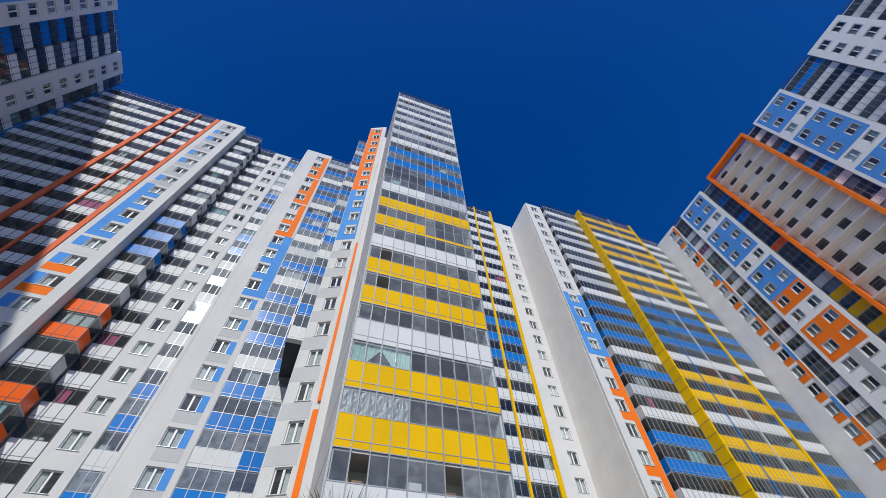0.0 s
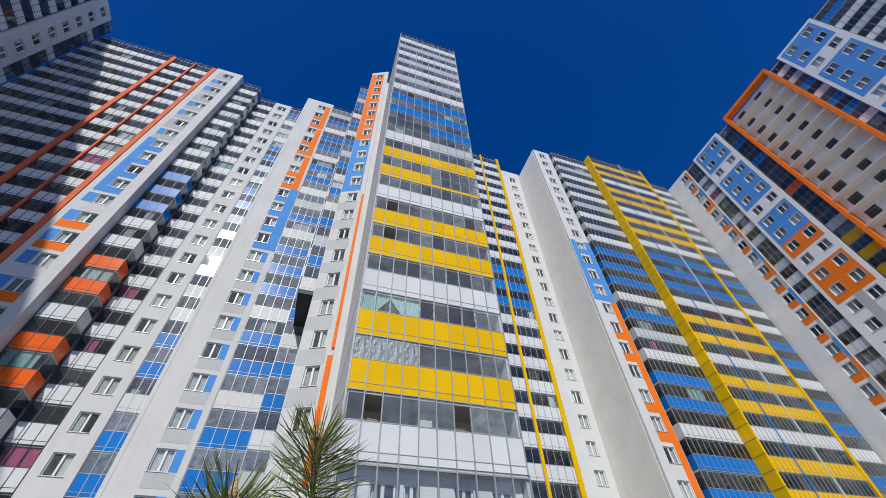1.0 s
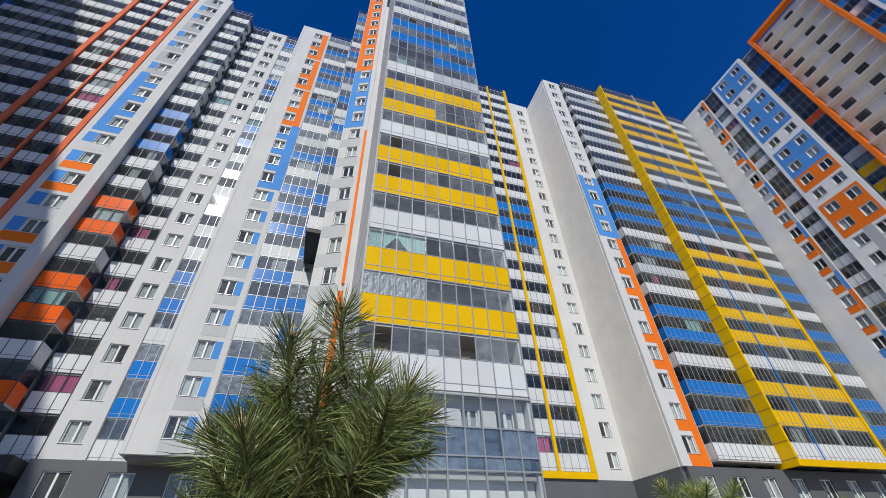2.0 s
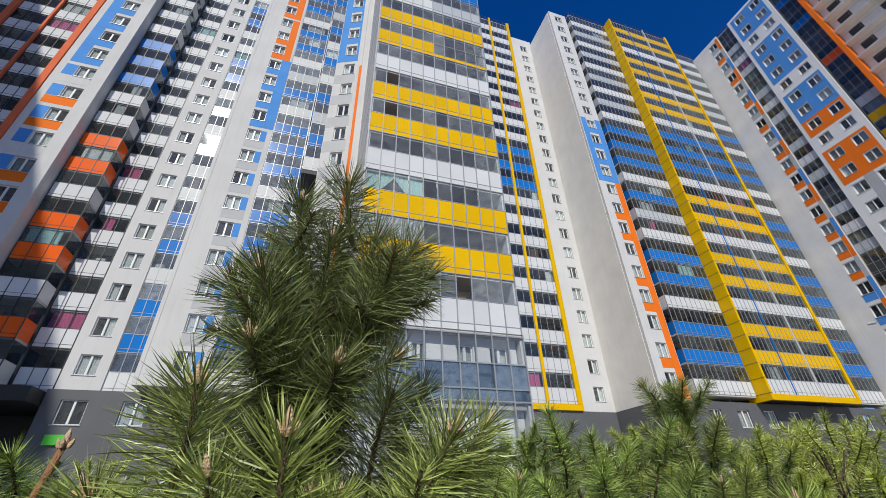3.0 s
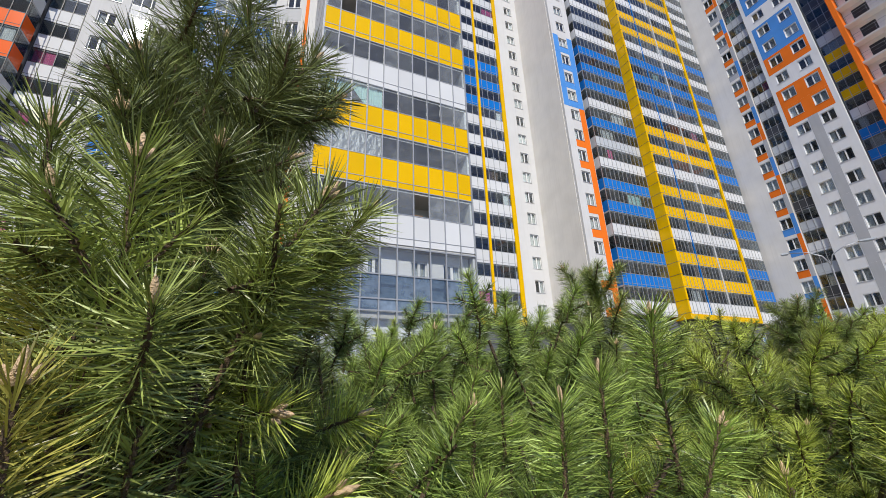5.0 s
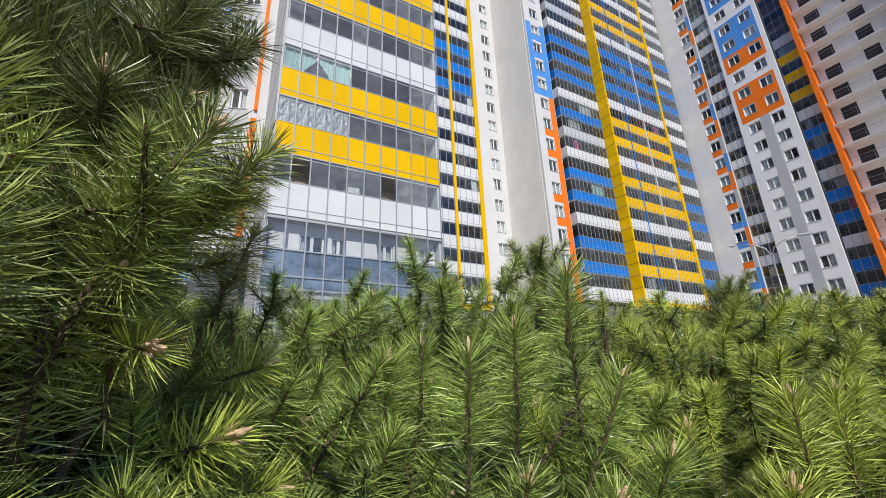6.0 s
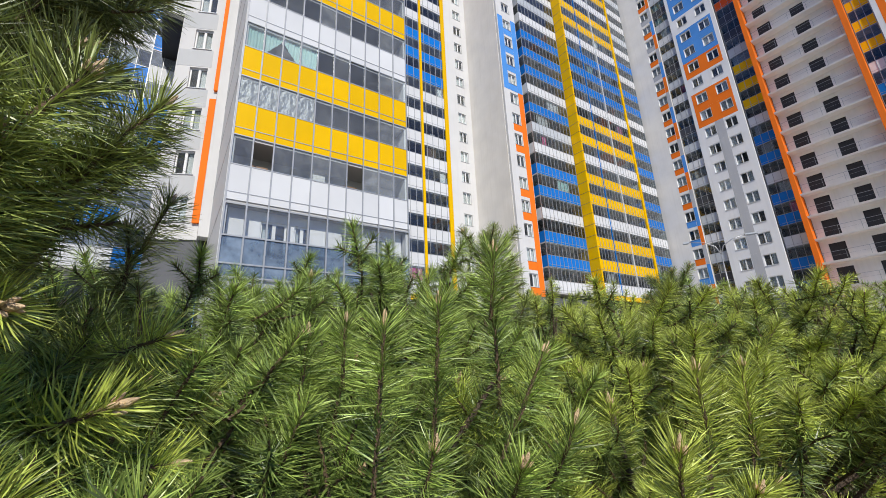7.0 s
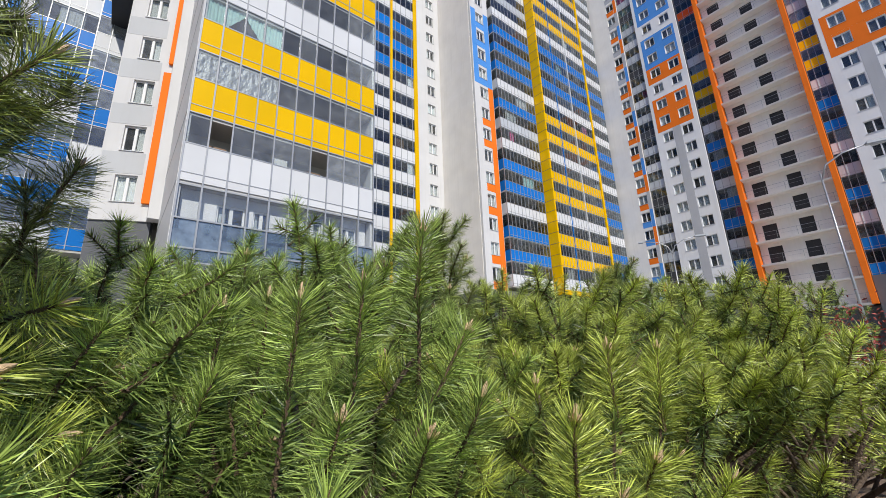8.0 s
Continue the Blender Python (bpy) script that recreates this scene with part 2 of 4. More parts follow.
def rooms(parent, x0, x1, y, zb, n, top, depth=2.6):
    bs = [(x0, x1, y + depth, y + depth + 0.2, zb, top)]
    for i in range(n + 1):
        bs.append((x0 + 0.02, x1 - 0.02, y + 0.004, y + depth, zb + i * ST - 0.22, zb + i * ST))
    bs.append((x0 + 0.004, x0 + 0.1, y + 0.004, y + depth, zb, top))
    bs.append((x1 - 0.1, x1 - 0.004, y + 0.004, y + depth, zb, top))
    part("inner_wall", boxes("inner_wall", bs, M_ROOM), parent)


def glazed_stack(parent, x0, x1, y, colours, zb=Z0, n=NF, cell=0.75, par=1.2, strip=0.2, depth=1.3, frame=M_ALU, top=None, cap=True, single=False,
                 side_l=True, side_r=True, posts=(), back=M_ROOM, mw=0.045, fill=None, panes=M_GLASSC):
    """Glazed balconies one above another: a parapet of panels, panes above it, mullions; the colours go up storey by storey, with '|' for two halves."""
    W = x1 - x0
    nc = max(1, round(W / cell))
    cw = W / nc
    g = 0.012
    rear = []
    for i in range(n):
        c = colours[i % len(colours)]
        cl, cr = (c, c) if len(c) == 1 else (c[0], c[1])
        z = zb + i * ST
        key = ("bal", round(W, 2), nc, par, strip, depth)
        slab = cached(key + ("slab",), lambda: boxes("balcony", [(0, W, 0.05, depth, -0.18, 0.0)], M_SLAB))
        bal = part("balcony", slab, parent, (x0, y, z))
        if single:
            for k in range(nc):
                cc = COL[cl if k < nc / 2 else cr]
                lowp = not (len(c) == 3 and k >= nc / 2)
                hp = par if lowp else 0.0
                if lowp:
                    me = cached(key + ("panel", cc.name), lambda: boxes("panel", [(g, cw - g, 0, 0.03, strip + 0.03, par)], cc))
                    part("panel", me, bal, (k * cw, 0, 0))
                me = cached(key + ("strip", cc.name), lambda: boxes("strip_panel", [(g, cw - g, 0.004, 0.03, -0.03, strip)], cc))
                part("strip_panel", me, bal, (k * cw, 0, 0))
                gm = M_GLASSB
                kind = fill(i, k) if fill else ""
                if kind != "open":
                    me = cached(key + ("pane", hp), lambda: boxes("pane", [(g, cw - g, 0.012, 0.02, hp + 0.05, ST - 0.06)], gm))
                    part("pane", me, bal, (k * cw, 0, 0), rz=rng.uniform(-0.35, 0.35), rx=rng.uniform(-0.35, 0.35)).visible_shadow = False
                if kind == "curtain":
                    part("curtain", cached(key + ("tc",), lambda: cloth("curtain", 0.02, cw - 0.02, par, ST - 0.2, M_TEAL)), bal, (k * cw, 0.16, 0))
                if kind.startswith("drape"):
                    up = kind == "drape_left"
                    part("curtain", cached(key + (kind,), lambda: cloth("curtain", 0.02, cw - 0.02, par, ST - 0.2, M_TEAL, slant=1 if up else -1)), bal, (k * cw, 0.16, 0))
                if kind == "open":
                    part("cupboard", cached(key + ("ob",), lambda: boxes("cupboard", [(0.12, cw - 0.04, 0, 0.4, 0.0, 1.9), (0.14, cw / 2, -0.02, 0, 0.05, 1.85), (cw / 2 + 0.02, cw - 0.06, -0.02, 0, 0.05, 1.85)], M_BROWN)), bal, (k * cw, 0.7, 0))
                if kind == "foil":
                    part("foil_sheet", cached(key + ("foil",), lambda: foil(cw, par)), bal, (k * cw, 0.06, 0))
                if kind == "cupboard":
                    part("cupboard", cached(key + ("cb",), lambda: boxes("cupboard", [(0.1, cw - 0.1, 0, 0.4, 0.0, 1.9), (0.12, cw / 2 - 0.01, -0.02, 0, 0.05, 1.85), (cw / 2 + 0.01, cw - 0.12, -0.02, 0, 0.05, 1.85)], M_CURTAIN)), bal, (k * cw, 0.3, 0))
        else:
            def par_mesh(half):
                a, b = (0, nc) if cl == cr else ((0, nc // 2) if half == 0 else (nc // 2, nc))
                bs = [(a * cw + g, b * cw - g, 0, 0.03, strip + 0.025, par), (a * cw + g, b * cw - g, 0.004, 0.03, -0.03, strip)]
                if half == 0 and side_l:
                    bs.append((0, 0.03, 0.03, depth, -0.03, par))
                if (half == 1 or cl == cr) and side_r:
                    bs.append((W - 0.03, W, 0.03, depth, -0.03, par))
                return boxes("parapet", bs, COL[cl if half == 0 else cr])
            for half in ((0,) if cl == cr else (0, 1)):
                part("parapet", cached(key + ("par", half, c, side_l, side_r), lambda: par_mesh(half)), bal)

            def gl_mesh():
                bs = [(g, W - g, 0.012, 0.02, par + 0.04, ST - 0.06)]
                if side_l:
                    bs.append((0.008, 0.016, 0.03, depth, par + 0.04, ST - 0.06))
                if side_r:
                    bs.append((W - 0.016, W - 0.008, 0.03, depth, par + 0.04, ST - 0.06))
                return boxes("glazing", bs, panes)
            part("glazing", cached(key + ("gl", side_l, side_r, panes.name), gl_mesh), bal, rz=rng.uniform(-0.12, 0.12), rx=rng.uniform(-0.3, 0.3)).visible_shadow = False
            if rng.random() < 0.5:
                kk = rng.randrange(6)
                if kk < 3:
                    me = cached(key + ("stuff", kk), lambda: boxes("cupboard", [(0, 0.6, 0, 0.4, 0, 1.6 + 0.2 * kk), (0.03, 0.29, -0.02, 0, 0.1, 1.5), (0.31, 0.57, -0.02, 0, 0.1, 1.5)], (M_BROWN, M_CURTAIN, M_ROOM)[kk]))
                    part("cupboard", me, bal, (rng.uniform(0.1, max(0.12, W - 0.75)), rng.uniform(0.2, depth - 0.5), 0))
                else:
                    ww = min(W - 0.1, (0.7, 1.3, 2.0)[kk - 3])
                    cm = (M_CURTAIN, M_BROWN, M_CURTAIN, M_PINK, M_TEAL)[rng.choice((0, 0, 0, 1, 2, 2, 3, 4))]
                    me = cached(key + ("blind", kk, cm.name), lambda: cloth("curtain", 0, ww, 0.9, ST - 0.2, cm))
                    part("curtain", me, bal, (rng.uniform(0.05, max(0.06, W - ww - 0.05)), 0.14, 0))

        def fr_mesh():
            bs = [(0, W, -0.015, 0.045, par, par + 0.045), (0, W, -0.012, 0.045, strip - 0.0, strip + 0.028), (0, W, -0.012, 0.045, ST - 0.075, ST - 0.03)]
            for k in range(nc + 1):
                x = min(max(k * cw, mw / 2), W - mw / 2)
                bs.append((x - mw / 2, x + mw / 2, -0.03, 0.05, -0.035, ST - 0.036))
            return boxes("mullions", bs, frame)
        part("mullions", cached(key + ("fr", frame.name, mw), fr_mesh), bal)

        x = 0.0
        while x < W - 0.3:
            w = min(1.5, W - x)
            for q in ((x, x + w * 0.35, 0, ST - 0.18), (x + w * 0.35, x + w, 2.15, ST - 0.18), (x + w * 0.65, x + w, 0, 0.8)):
                rear.append((x0 + q[0], x0 + q[1], y + depth, y + depth + 0.2, z + q[2], z + q[3]))
            x += w
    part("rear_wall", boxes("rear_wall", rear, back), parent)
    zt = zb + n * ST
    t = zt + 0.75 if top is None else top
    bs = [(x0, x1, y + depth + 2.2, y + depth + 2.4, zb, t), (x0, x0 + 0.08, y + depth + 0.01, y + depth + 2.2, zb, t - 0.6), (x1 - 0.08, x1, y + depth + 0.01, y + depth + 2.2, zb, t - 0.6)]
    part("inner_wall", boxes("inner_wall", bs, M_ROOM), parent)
    if cap:
        part("roof_slab", boxes("roof_slab", [(x0, x1, y + 0.04, y + depth + 2.2, zt - 0.03, zt + 0.16)], M_SLAB), parent)
        rail = [(x0, x1, y, y + 0.05, zt + 0.85, zt + 0.9), (x0, x1, y, y + 0.04, zt + 0.5, zt + 0.53)]
        k = x0
        while k < x1:
            rail.append((k, k + 0.05, y, y + 0.05, zt + 0.16, zt + 0.85))
            k += 1.1
        part("roof_railing", boxes("roof_railing", rail, M_DARKFRAME), parent)
    for px, pw, pm, proud in posts:
        part("vertical_strip", boxes("vertical_strip", [(px - pw / 2, px + pw / 2, y - proud, y + 0.12, zb - 0.1, t)], pm), parent)


def base_block(parent, x0, x1, y, top=Z0, cell=3.2, ground=3.4):
    """Dark clad lower storeys with windows in them."""
    wl, wh = 6.1, top - 0.65
    bs = [(x0, x1, y, y + 0.3, 0, 0.5), (x0, x1, y, y + 0.3, ground - 0.1, wl), (x0, x1, y, y + 0.3, wh, top)]
    n = max(1, round((x1 - x0) / cell))
    c = (x1 - x0) / n
    for k in range(n):
        a = x0 + k * c
        bs += [(a, a + c * 0.25, y + 0.002, y + 0.29, 0.5, ground - 0.1), (a + c * 0.75, a + c, y + 0.002, y + 0.29, 0.5, ground - 0.1),
               (a, a + c * 0.28, y + 0.002, y + 0.29, wl, wh), (a + c * 0.72, a + c, y + 0.002, y + 0.29, wl, wh)]
        add_window(parent, a + c / 2, y, wl, c * 0.44, wh - wl)
        add_window(parent, a + c / 2, y, 0.5, c * 0.5, ground - 0.6, sill=False)
    part("base_wall", boxes("base_wall", bs, M_BASE), parent)
    part("inner_wall", boxes("inner_wall", [(x0, x1, y + 2.8, y + 3, 0, top), (x0, x1, y + 0.31, y + 2.8, ground + 0.3, ground + 0.5)], M_ROOM), parent)


def solid(parent, name, bs, m, label=""):
    return part(name, boxes(name, bs, m), parent, label=label)


# ---- ground ----
def gz(x, y):
    """The planting bed is a low mound."""
    d = math.hypot(x - 0.8, y - 0.5)
    s = max(0.0, min(1.0, (d - 3.0) / 9.0))
    return 0.5 * (1 - s * s * (3 - 2 * s))


def ground_sheet():
    n, size = 120, 1200.0
    v, f = [], []

    def spread(i):
        s = 2 * i / n - 1
        return size * (abs(s) ** 4.0) * (1 if s > 0 else -1)
    for j in range(n + 1):
        for i in range(n + 1):
            x, yy = spread(i), spread(j)
            d = math.hypot(x, yy)
            h = gz(x, yy) + 0.05 * noise.noise((x * 2.1, yy * 2.1, 0)) * max(0, 1 - d / 12)
            v.append((x, yy, h))
    for j in range(n):
        for i in range(n):
            k = j * (n + 1) + i
            f.append((k, k + 1, k + n + 2, k + n + 1))
    m = mat("soil_and_litter", (0.20, 0.145, 0.10), 0.95, var=0.45, scale=9, bump=0.9, bscale=45, stain=None)
    return mesh_of("ground", v, f, [m], smooth=True)


def paving():
    """Pale paving of the court, round the planting bed; unseen, added to bounce sunlight onto shaded walls."""
    v, f, n = [], [], 64
    for k in range(n):
        w = 2 * math.pi * k / n
        for rad, z in ((13.0, 0.03), (13.0, 0.06), (140.0, 0.06)):
            v.append((0.8 + rad * math.cos(w), 0.5 + rad * math.sin(w), z))
    for k in range(n):
        a, c = 3 * k, 3 * ((k + 1) % n)
        f += [(a, c, c + 1, a + 1), (a + 1, c + 1, c + 2, a + 2)]
    return mesh_of("pavement", v, f, [mat("bounce_paving", (0.34, 0.33, 0.31), 0.85, var=0.12, scale=0.5, bump=0.3, bscale=20)])


tagged(new("pavement", paving()), "unseen pale paving added to bounce light onto the walls", "pavement", kind="structure")
tagged(new("ground", ground_sheet()), "bare brown soil with dry needle litter", "ground", kind="structure")


# ---- the tower with glazed loggias ----
TOWER = ["W", "Y", "Y", "W", "Y", "Y", "W", "YY_", "Y", "WG", "DB", "B", "B", "W", "G", "W", "G", "W", "G", "W"]


def tower_fill(i, k):
    return TFILL.get((i, k), "")


TFILL = {(2, 0): "curtain", (2, 1): "drape_right", (2, 2): "drape_left", (2, 3): "curtain", (1, 0): "foil", (1, 1): "foil", (1, 2): "foil", (1, 3): "foil",
         (0, 1): "open", (0, 4): "cupboard", (0, 6): "open", (5, 1): "open", (4, 1): "open", (9, 1): "curtain", (9, 3): "cupboard", (9, 6): "cupboard", (12, 2): "open",
         (14, 5): "open", (16, 2): "cupboard", (13, 8): "open", (11, 7): "curtain", (18, 1): "open"}
TX0, TX1, TY = 1.38, 9.22, 15.95
tower = thing("apartment_tower", TX0, TY, 0, "tall apartment tower with yellow, white and blue glazed loggias", "building", "apartment buildings")
TW = TX1 - TX0
glazed_stack(tower, 0, TW, 0, TOWER, zb=7.71, n=20, cell=0.784, par=1.43, strip=0.27, depth=1.5, single=True, back=M_SLAB, mw=0.055, fill=tower_fill, cap=True)
# shopfront below
nc, cw = 10, TW / 10
for k in range(nc):
    up = part("pane", cached("sp1", lambda: boxes("pane", [(0.02, cw - 0.02, 0, 0.01, 6.28, 7.5)], M_GLASSE)), tower, (k * cw, 0.02, 0))
    lo = part("pane", cached("sp2", lambda: boxes("pane", [(0.02, cw - 0.02, 0, 0.01, 5.22, 6.22)], M_GLASSD)), tower, (k * cw, 0.02, 0))
    st = part("pane", cached("sp3", lambda: boxes("pane", [(0.02, cw - 0.02, 0, 0.01, 4.72, 5.16)], M_GLASSD)), tower, (k * cw, 0.02, 0))
    gr = part("pane", cached("sp4", lambda: boxes("pane", [(0.02, cw - 0.02, 0, 0.01, 0.3, 4.66)], M_GLASSE)), tower, (k * cw, 0.02, 0))
    for o in (up, lo, st, gr):
        o.visible_shadow = False
fb = [(0, TW, -0.03, 0.06, z, z + 0.06) for z in (7.5, 6.22, 5.16, 4.66, 2.4, 0.24)] + [(max(0, k * cw - 0.03), max(0, k * cw - 0.03) + 0.06, -0.04, 0.08, 0.2, 7.68) for k in range(nc + 1)]
solid(tower, "shopfront_frame", fb, M_ALU)
WIN = ((1.9, 1.0), (3.0, 0.6), (5.1, 0.8), (6.75, 0.9))
edge = [0.0] + [x + q * w / 2 for x, w in WIN for q in (-1, 1)] + [TW]
solid(tower, "inner_wall", [(0.2, TW - 0.2, 0.42, 0.6, 0.25, 5.6), (0.2, TW - 0.2, 0.42, 0.6, 7.15, 7.52)] + [(max(0.2, edge[k]), min(TW - 0.2, edge[k + 1]), 0.42, 0.6, 5.6, 7.15) for k in range(0, len(edge), 2)], M_PALE)
solid(tower, "floor_slab", [(0.2, TW - 0.2, 0.1, 0.41, 4.4, 4.66), (0, TW, 0, 3, 0, 0.24)], M_SLAB)
for x, w in WIN:
    add_window(tower, x, 0.38, 5.6, w, 1.55)
# flanks and body behind the loggias
SIDE = [(-0.02, 0.14, 0.06, 7.6, 0.0, 64.4), (TW - 0.14, TW + 0.02, 0.06, 17.4, 0.0, 64.4)]
solid(tower, "flank_wall", SIDE, M_PW, "pale grey metal flank cladding")
solid(tower, "body", [(0.2, TW - 0.2, 4.2, 17.4, 0.0, 63.9)], M_ROOM)
solid(tower, "roof_slab", [(0.0, TW, 1.6, 17.4, 63.9, 64.2)], M_ROOF)
joints = [(-0.03, -0.01, 0.1, 7.4, 7.68 + i * ST - 0.02, 7.68 + i * ST + 0.02) for i in range(21)]
solid(tower, "flank_joint", joints, M_ALU)
solid(tower, "return_wall", [(-0.5, 0.02, 7.2, 7.9, Z0, 64.0)], M_WHITE)

# ---- slanted wing beside the tower ----
SL = math.hypot(2.42, 1.03)
wing = thing("apartment_wing", -1.38, 24.82, -23.1, "angled white wing with orange and blue render panels", "building", "apartment buildings")


def wing_accent(i):
    a = []
    if 10 <= i < 14:
        a += [(0.05, 0.72, 0, ST - 0.01, M_BLUE), (1.8, 2.0, 0, ST - 0.01, M_BLUE), (0.72, 1.8, 0, 0.9, M_BLUE)]
    if i >= 14:
        a += [(0.05, 0.72, 0, ST - 0.01, M_ORANGE), (1.8, 2.0, 0, ST - 0.01, M_ORANGE), (0.72, 1.8, 0, 0.9, M_ORANGE)]
    return a


window_column(wing, 0, SL, 0, [(1.28, 0.98)], m=M_WHITE, accent=wing_accent, top=70.6)
solid(wing, "flank_wall", [(0.0, 0.3, 0.33, 8.0, Z0, 70.6)], M_WHITE)
for i in range(1, 10):
    part("grey_band", cached("gband", lambda: boxes("grey_band", [(0.05, 1.95, -0.01, 0.004, -0.3, 0.88)], M_LGREY)), wing, (0, 0, Z0 + i * ST))
solid(wing, "orange_fin", [(2.16, 2.56, -0.16, 0.0, Z0 + 0.9, Z0 + 8.6), (2.3, 2.65, -0.16, 0.0, Z0 + 9.2, Z0 + 27.0)], M_ORANGE, "bright orange vertical fin")
solid(wing, "base_wall", [(0, SL, 0.1, 0.4, 0, Z0)], M_BASE)
solid(wing, "roof_slab", [(0, SL, 0.33, 6, 70.2, 70.4)], M_ROOF)

# ---- back left building ----
DX, DY = -21.2, 34.4
back = thing("apartment_building", DX, DY, 0, "white and grey slab block with blue and orange accents", "building", "apartment buildings")


def L(x):
    return x - DX


BOXC = ["W", "O", "W", "O", "O", "W", "O", "O", "W", "W", "B", "B", "B", "W", "G", "W", "G", "W", "G", "W", "G", "W"]
glazed_stack(back, L(-21.15), L(-18.35), -1.75, BOXC, depth=1.5, cell=0.93, par=1.35, frame=M_DARKFRAME, back=M_ROOM)
glazed_stack(back, L(-18.3), L(-15.95), 0.05, ["W"], depth=1.5, cell=0.78, par=1.35, frame=M_DARKFRAME)
window_column(back, L(-15.9), L(-13.3), 0, [(L(-14.6), 1.3)], m=M_WHITE, top=70.5)
STRIP = ["W", "B", "B", "W", "B", "B", "G", "W", "B", "W", "B", "W", "B", "B", "W", "G", "B", "B", "W", "G", "W", "B"]
glazed_stack(back, L(-13.3), L(-11.25), 0.12, STRIP, depth=1.2, cell=0.68, par=1.3, frame=M_ALU, panes=M_GLASSR)
solid(back, "return_wall", [(L(-11.24), L(-10.9), -0.0, 2.5, Z0, 70.4), (L(-10.9), L(-10.62), -2.2, 0.3, Z0, 71.0)], M_WHITE)


def colb_accent(i):
    a = []
    if i < 9:
        a += [(L(-7.66), L(-7.12), 1.0, 2.4, M_BLUE), (L(-8.9), L(-7.12), 0.0, 0.96, M_LGREY)]
    elif i < 13:
        a += [(L(-7.66), L(-6.68), 0, ST - 0.01, M_BLUE), (L(-8.9), L(-7.67), 0.0, 0.95, M_BLUE)]
    elif i % 3 != 0:
        a += [(L(-7.66), L(-6.9), 0, ST - 0.01, M_ORANGE), (L(-8.9), L(-7.67), 0.0, 0.95, M_ORANGE), (L(-7.62), L(-7.3), 1.1, 2.3, M_BLUE)][:2]
    else:
        a += [(L(-7.66), L(-6.9), 0, 2.5, M_ORANGE)]
    return a


window_column(back, L(-10.6), L(-6.65), -2.2, [(L(-8.28), 1.22)], m=M_WHITE, top=71.0, accent=colb_accent)
GL = ["W", "B", "B", "W", "B", "B", "W", "B", "B", "B", "W", "B", "G", "W", "B", "B", "W", "B", "B", "W", "B", "G"]
glazed_stack(back, L(-6.64), L(-3.4), -2.1, GL, depth=1.4, cell=0.8, par=1.3, panes=M_GLASSR)
glazed_stack(back, L(-3.38), L(1.4), -2.5, ["B", "G", "W", "B", "B", "W", "B", "B", "W", "G", "B"], depth=1.4, cell=0.8, par=1.3, panes=M_GLASSR)
glazed_stack(back, L(-2.75), L(-1.25), -7.0, ["W", "B", "G", "B", "W", "B"], zb=25.1, n=16, depth=2.0, cell=0.75, par=1.35, panes=M_GLASSR)
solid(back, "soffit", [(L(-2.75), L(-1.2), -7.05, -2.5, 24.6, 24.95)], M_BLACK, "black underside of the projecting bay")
solid(back, "bay_flank", [(L(-2.75), L(-2.6), -4.9, -2.4, 24.95, 70.0)], M_PW)
base_block(back, L(-16.2), L(1.4), -0.05)
solid(back, "sign_board", [(L(-15.2), L(-14.1), -0.2, -0.06, 4.9, 5.5)], mat("green_sign", (0.10, 0.62, 0.05), 0.5), "bright green shop sign board")
# passage lined in black, its inner darkness painted on
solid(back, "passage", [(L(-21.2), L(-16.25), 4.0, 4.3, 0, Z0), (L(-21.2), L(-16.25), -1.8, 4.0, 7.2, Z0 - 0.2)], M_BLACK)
solid(back, "body", [(L(-21.2), L(1.4), 4.6, 14, 0, 69.6)], M_ROOM)
solid(back, "roof_slab", [(L(-21.2), L(1.4), 1.6, 14, 69.7, 69.95)], M_ROOF)

# ---- left wing, facing the court ----
BX, BY = -41.0, 31.5
left = thing("apartment_building", BX, BY, 0, "slab block with dark glazed loggias and orange fins, half shaded", "building", "apartment buildings")


def LB(x):
    return x - BX


glazed_stack(left, LB(-40.99), LB(-31.28), 0.1, ["W"], depth=1.5, cell=0.95, par=1.25, frame=M_DARKFRAME)
glazed_stack(left, LB(-30.72), LB(-28.12), 0.1, ["W"], depth=1.5, cell=0.8, par=1.25, frame=M_DARKFRAME)
glazed_stack(left, LB(-27.9), LB(-25.62), 0.1, ["W"], depth=1.5, cell=0.7, par=1.25, frame=M_DARKFRAME)
for a, b in ((-31.25, -30.75), (-28.1, -27.92), (-25.6, -25.1)):
    solid(left, "orange_fin", [(LB(a), LB(b), -0.12, 2.0, Z0, 70.2)], M_SALMON, "tall salmon orange render fin")


def b_accent(i):
    if i >= 14:
        return [(LB(-24.3), LB(-23.62), 1.0, 2.42, M_BLUE if i % 3 else M_GREY), (LB(-24.3), LB(-22.2), 0.05, 0.94, M_GREY)]
    if i >= 10:
        return [(LB(-24.5), LB(-23.62), 0.02, ST - 0.01, M_BLUE), (LB(-23.62), LB(-22.2), 0.02, 0.94, M_BLUE)]
    return [(LB(-24.5), LB(-23.62), 1.0, 2.42, M_BLUE), (LB(-24.5), LB(-22.2), 0.02, 0.94, M_ORANGE if i % 3 else M_WHITE)]


window_column(left, LB(-25.07), LB(-21.22), 0, [(LB(-22.9), 1.35)], m=M_WHITE, top=70.7, accent=b_accent)
solid(left, "flank_wall", [(LB(-21.55), LB(-21.21), 0.33, 3.0, Z0, 70.6)], M_WHITE)
base_block(left, LB(-40.9), LB(-21.3), 0.0)
solid(left, "body", [(0, LB(-21.3), 4.4, 14, 0, 69.6)], M_ROOM)
solid(left, "roof_slab", [(0, LB(-21.3), 1.8, 14, 69.7, 69.95)], M_ROOF)

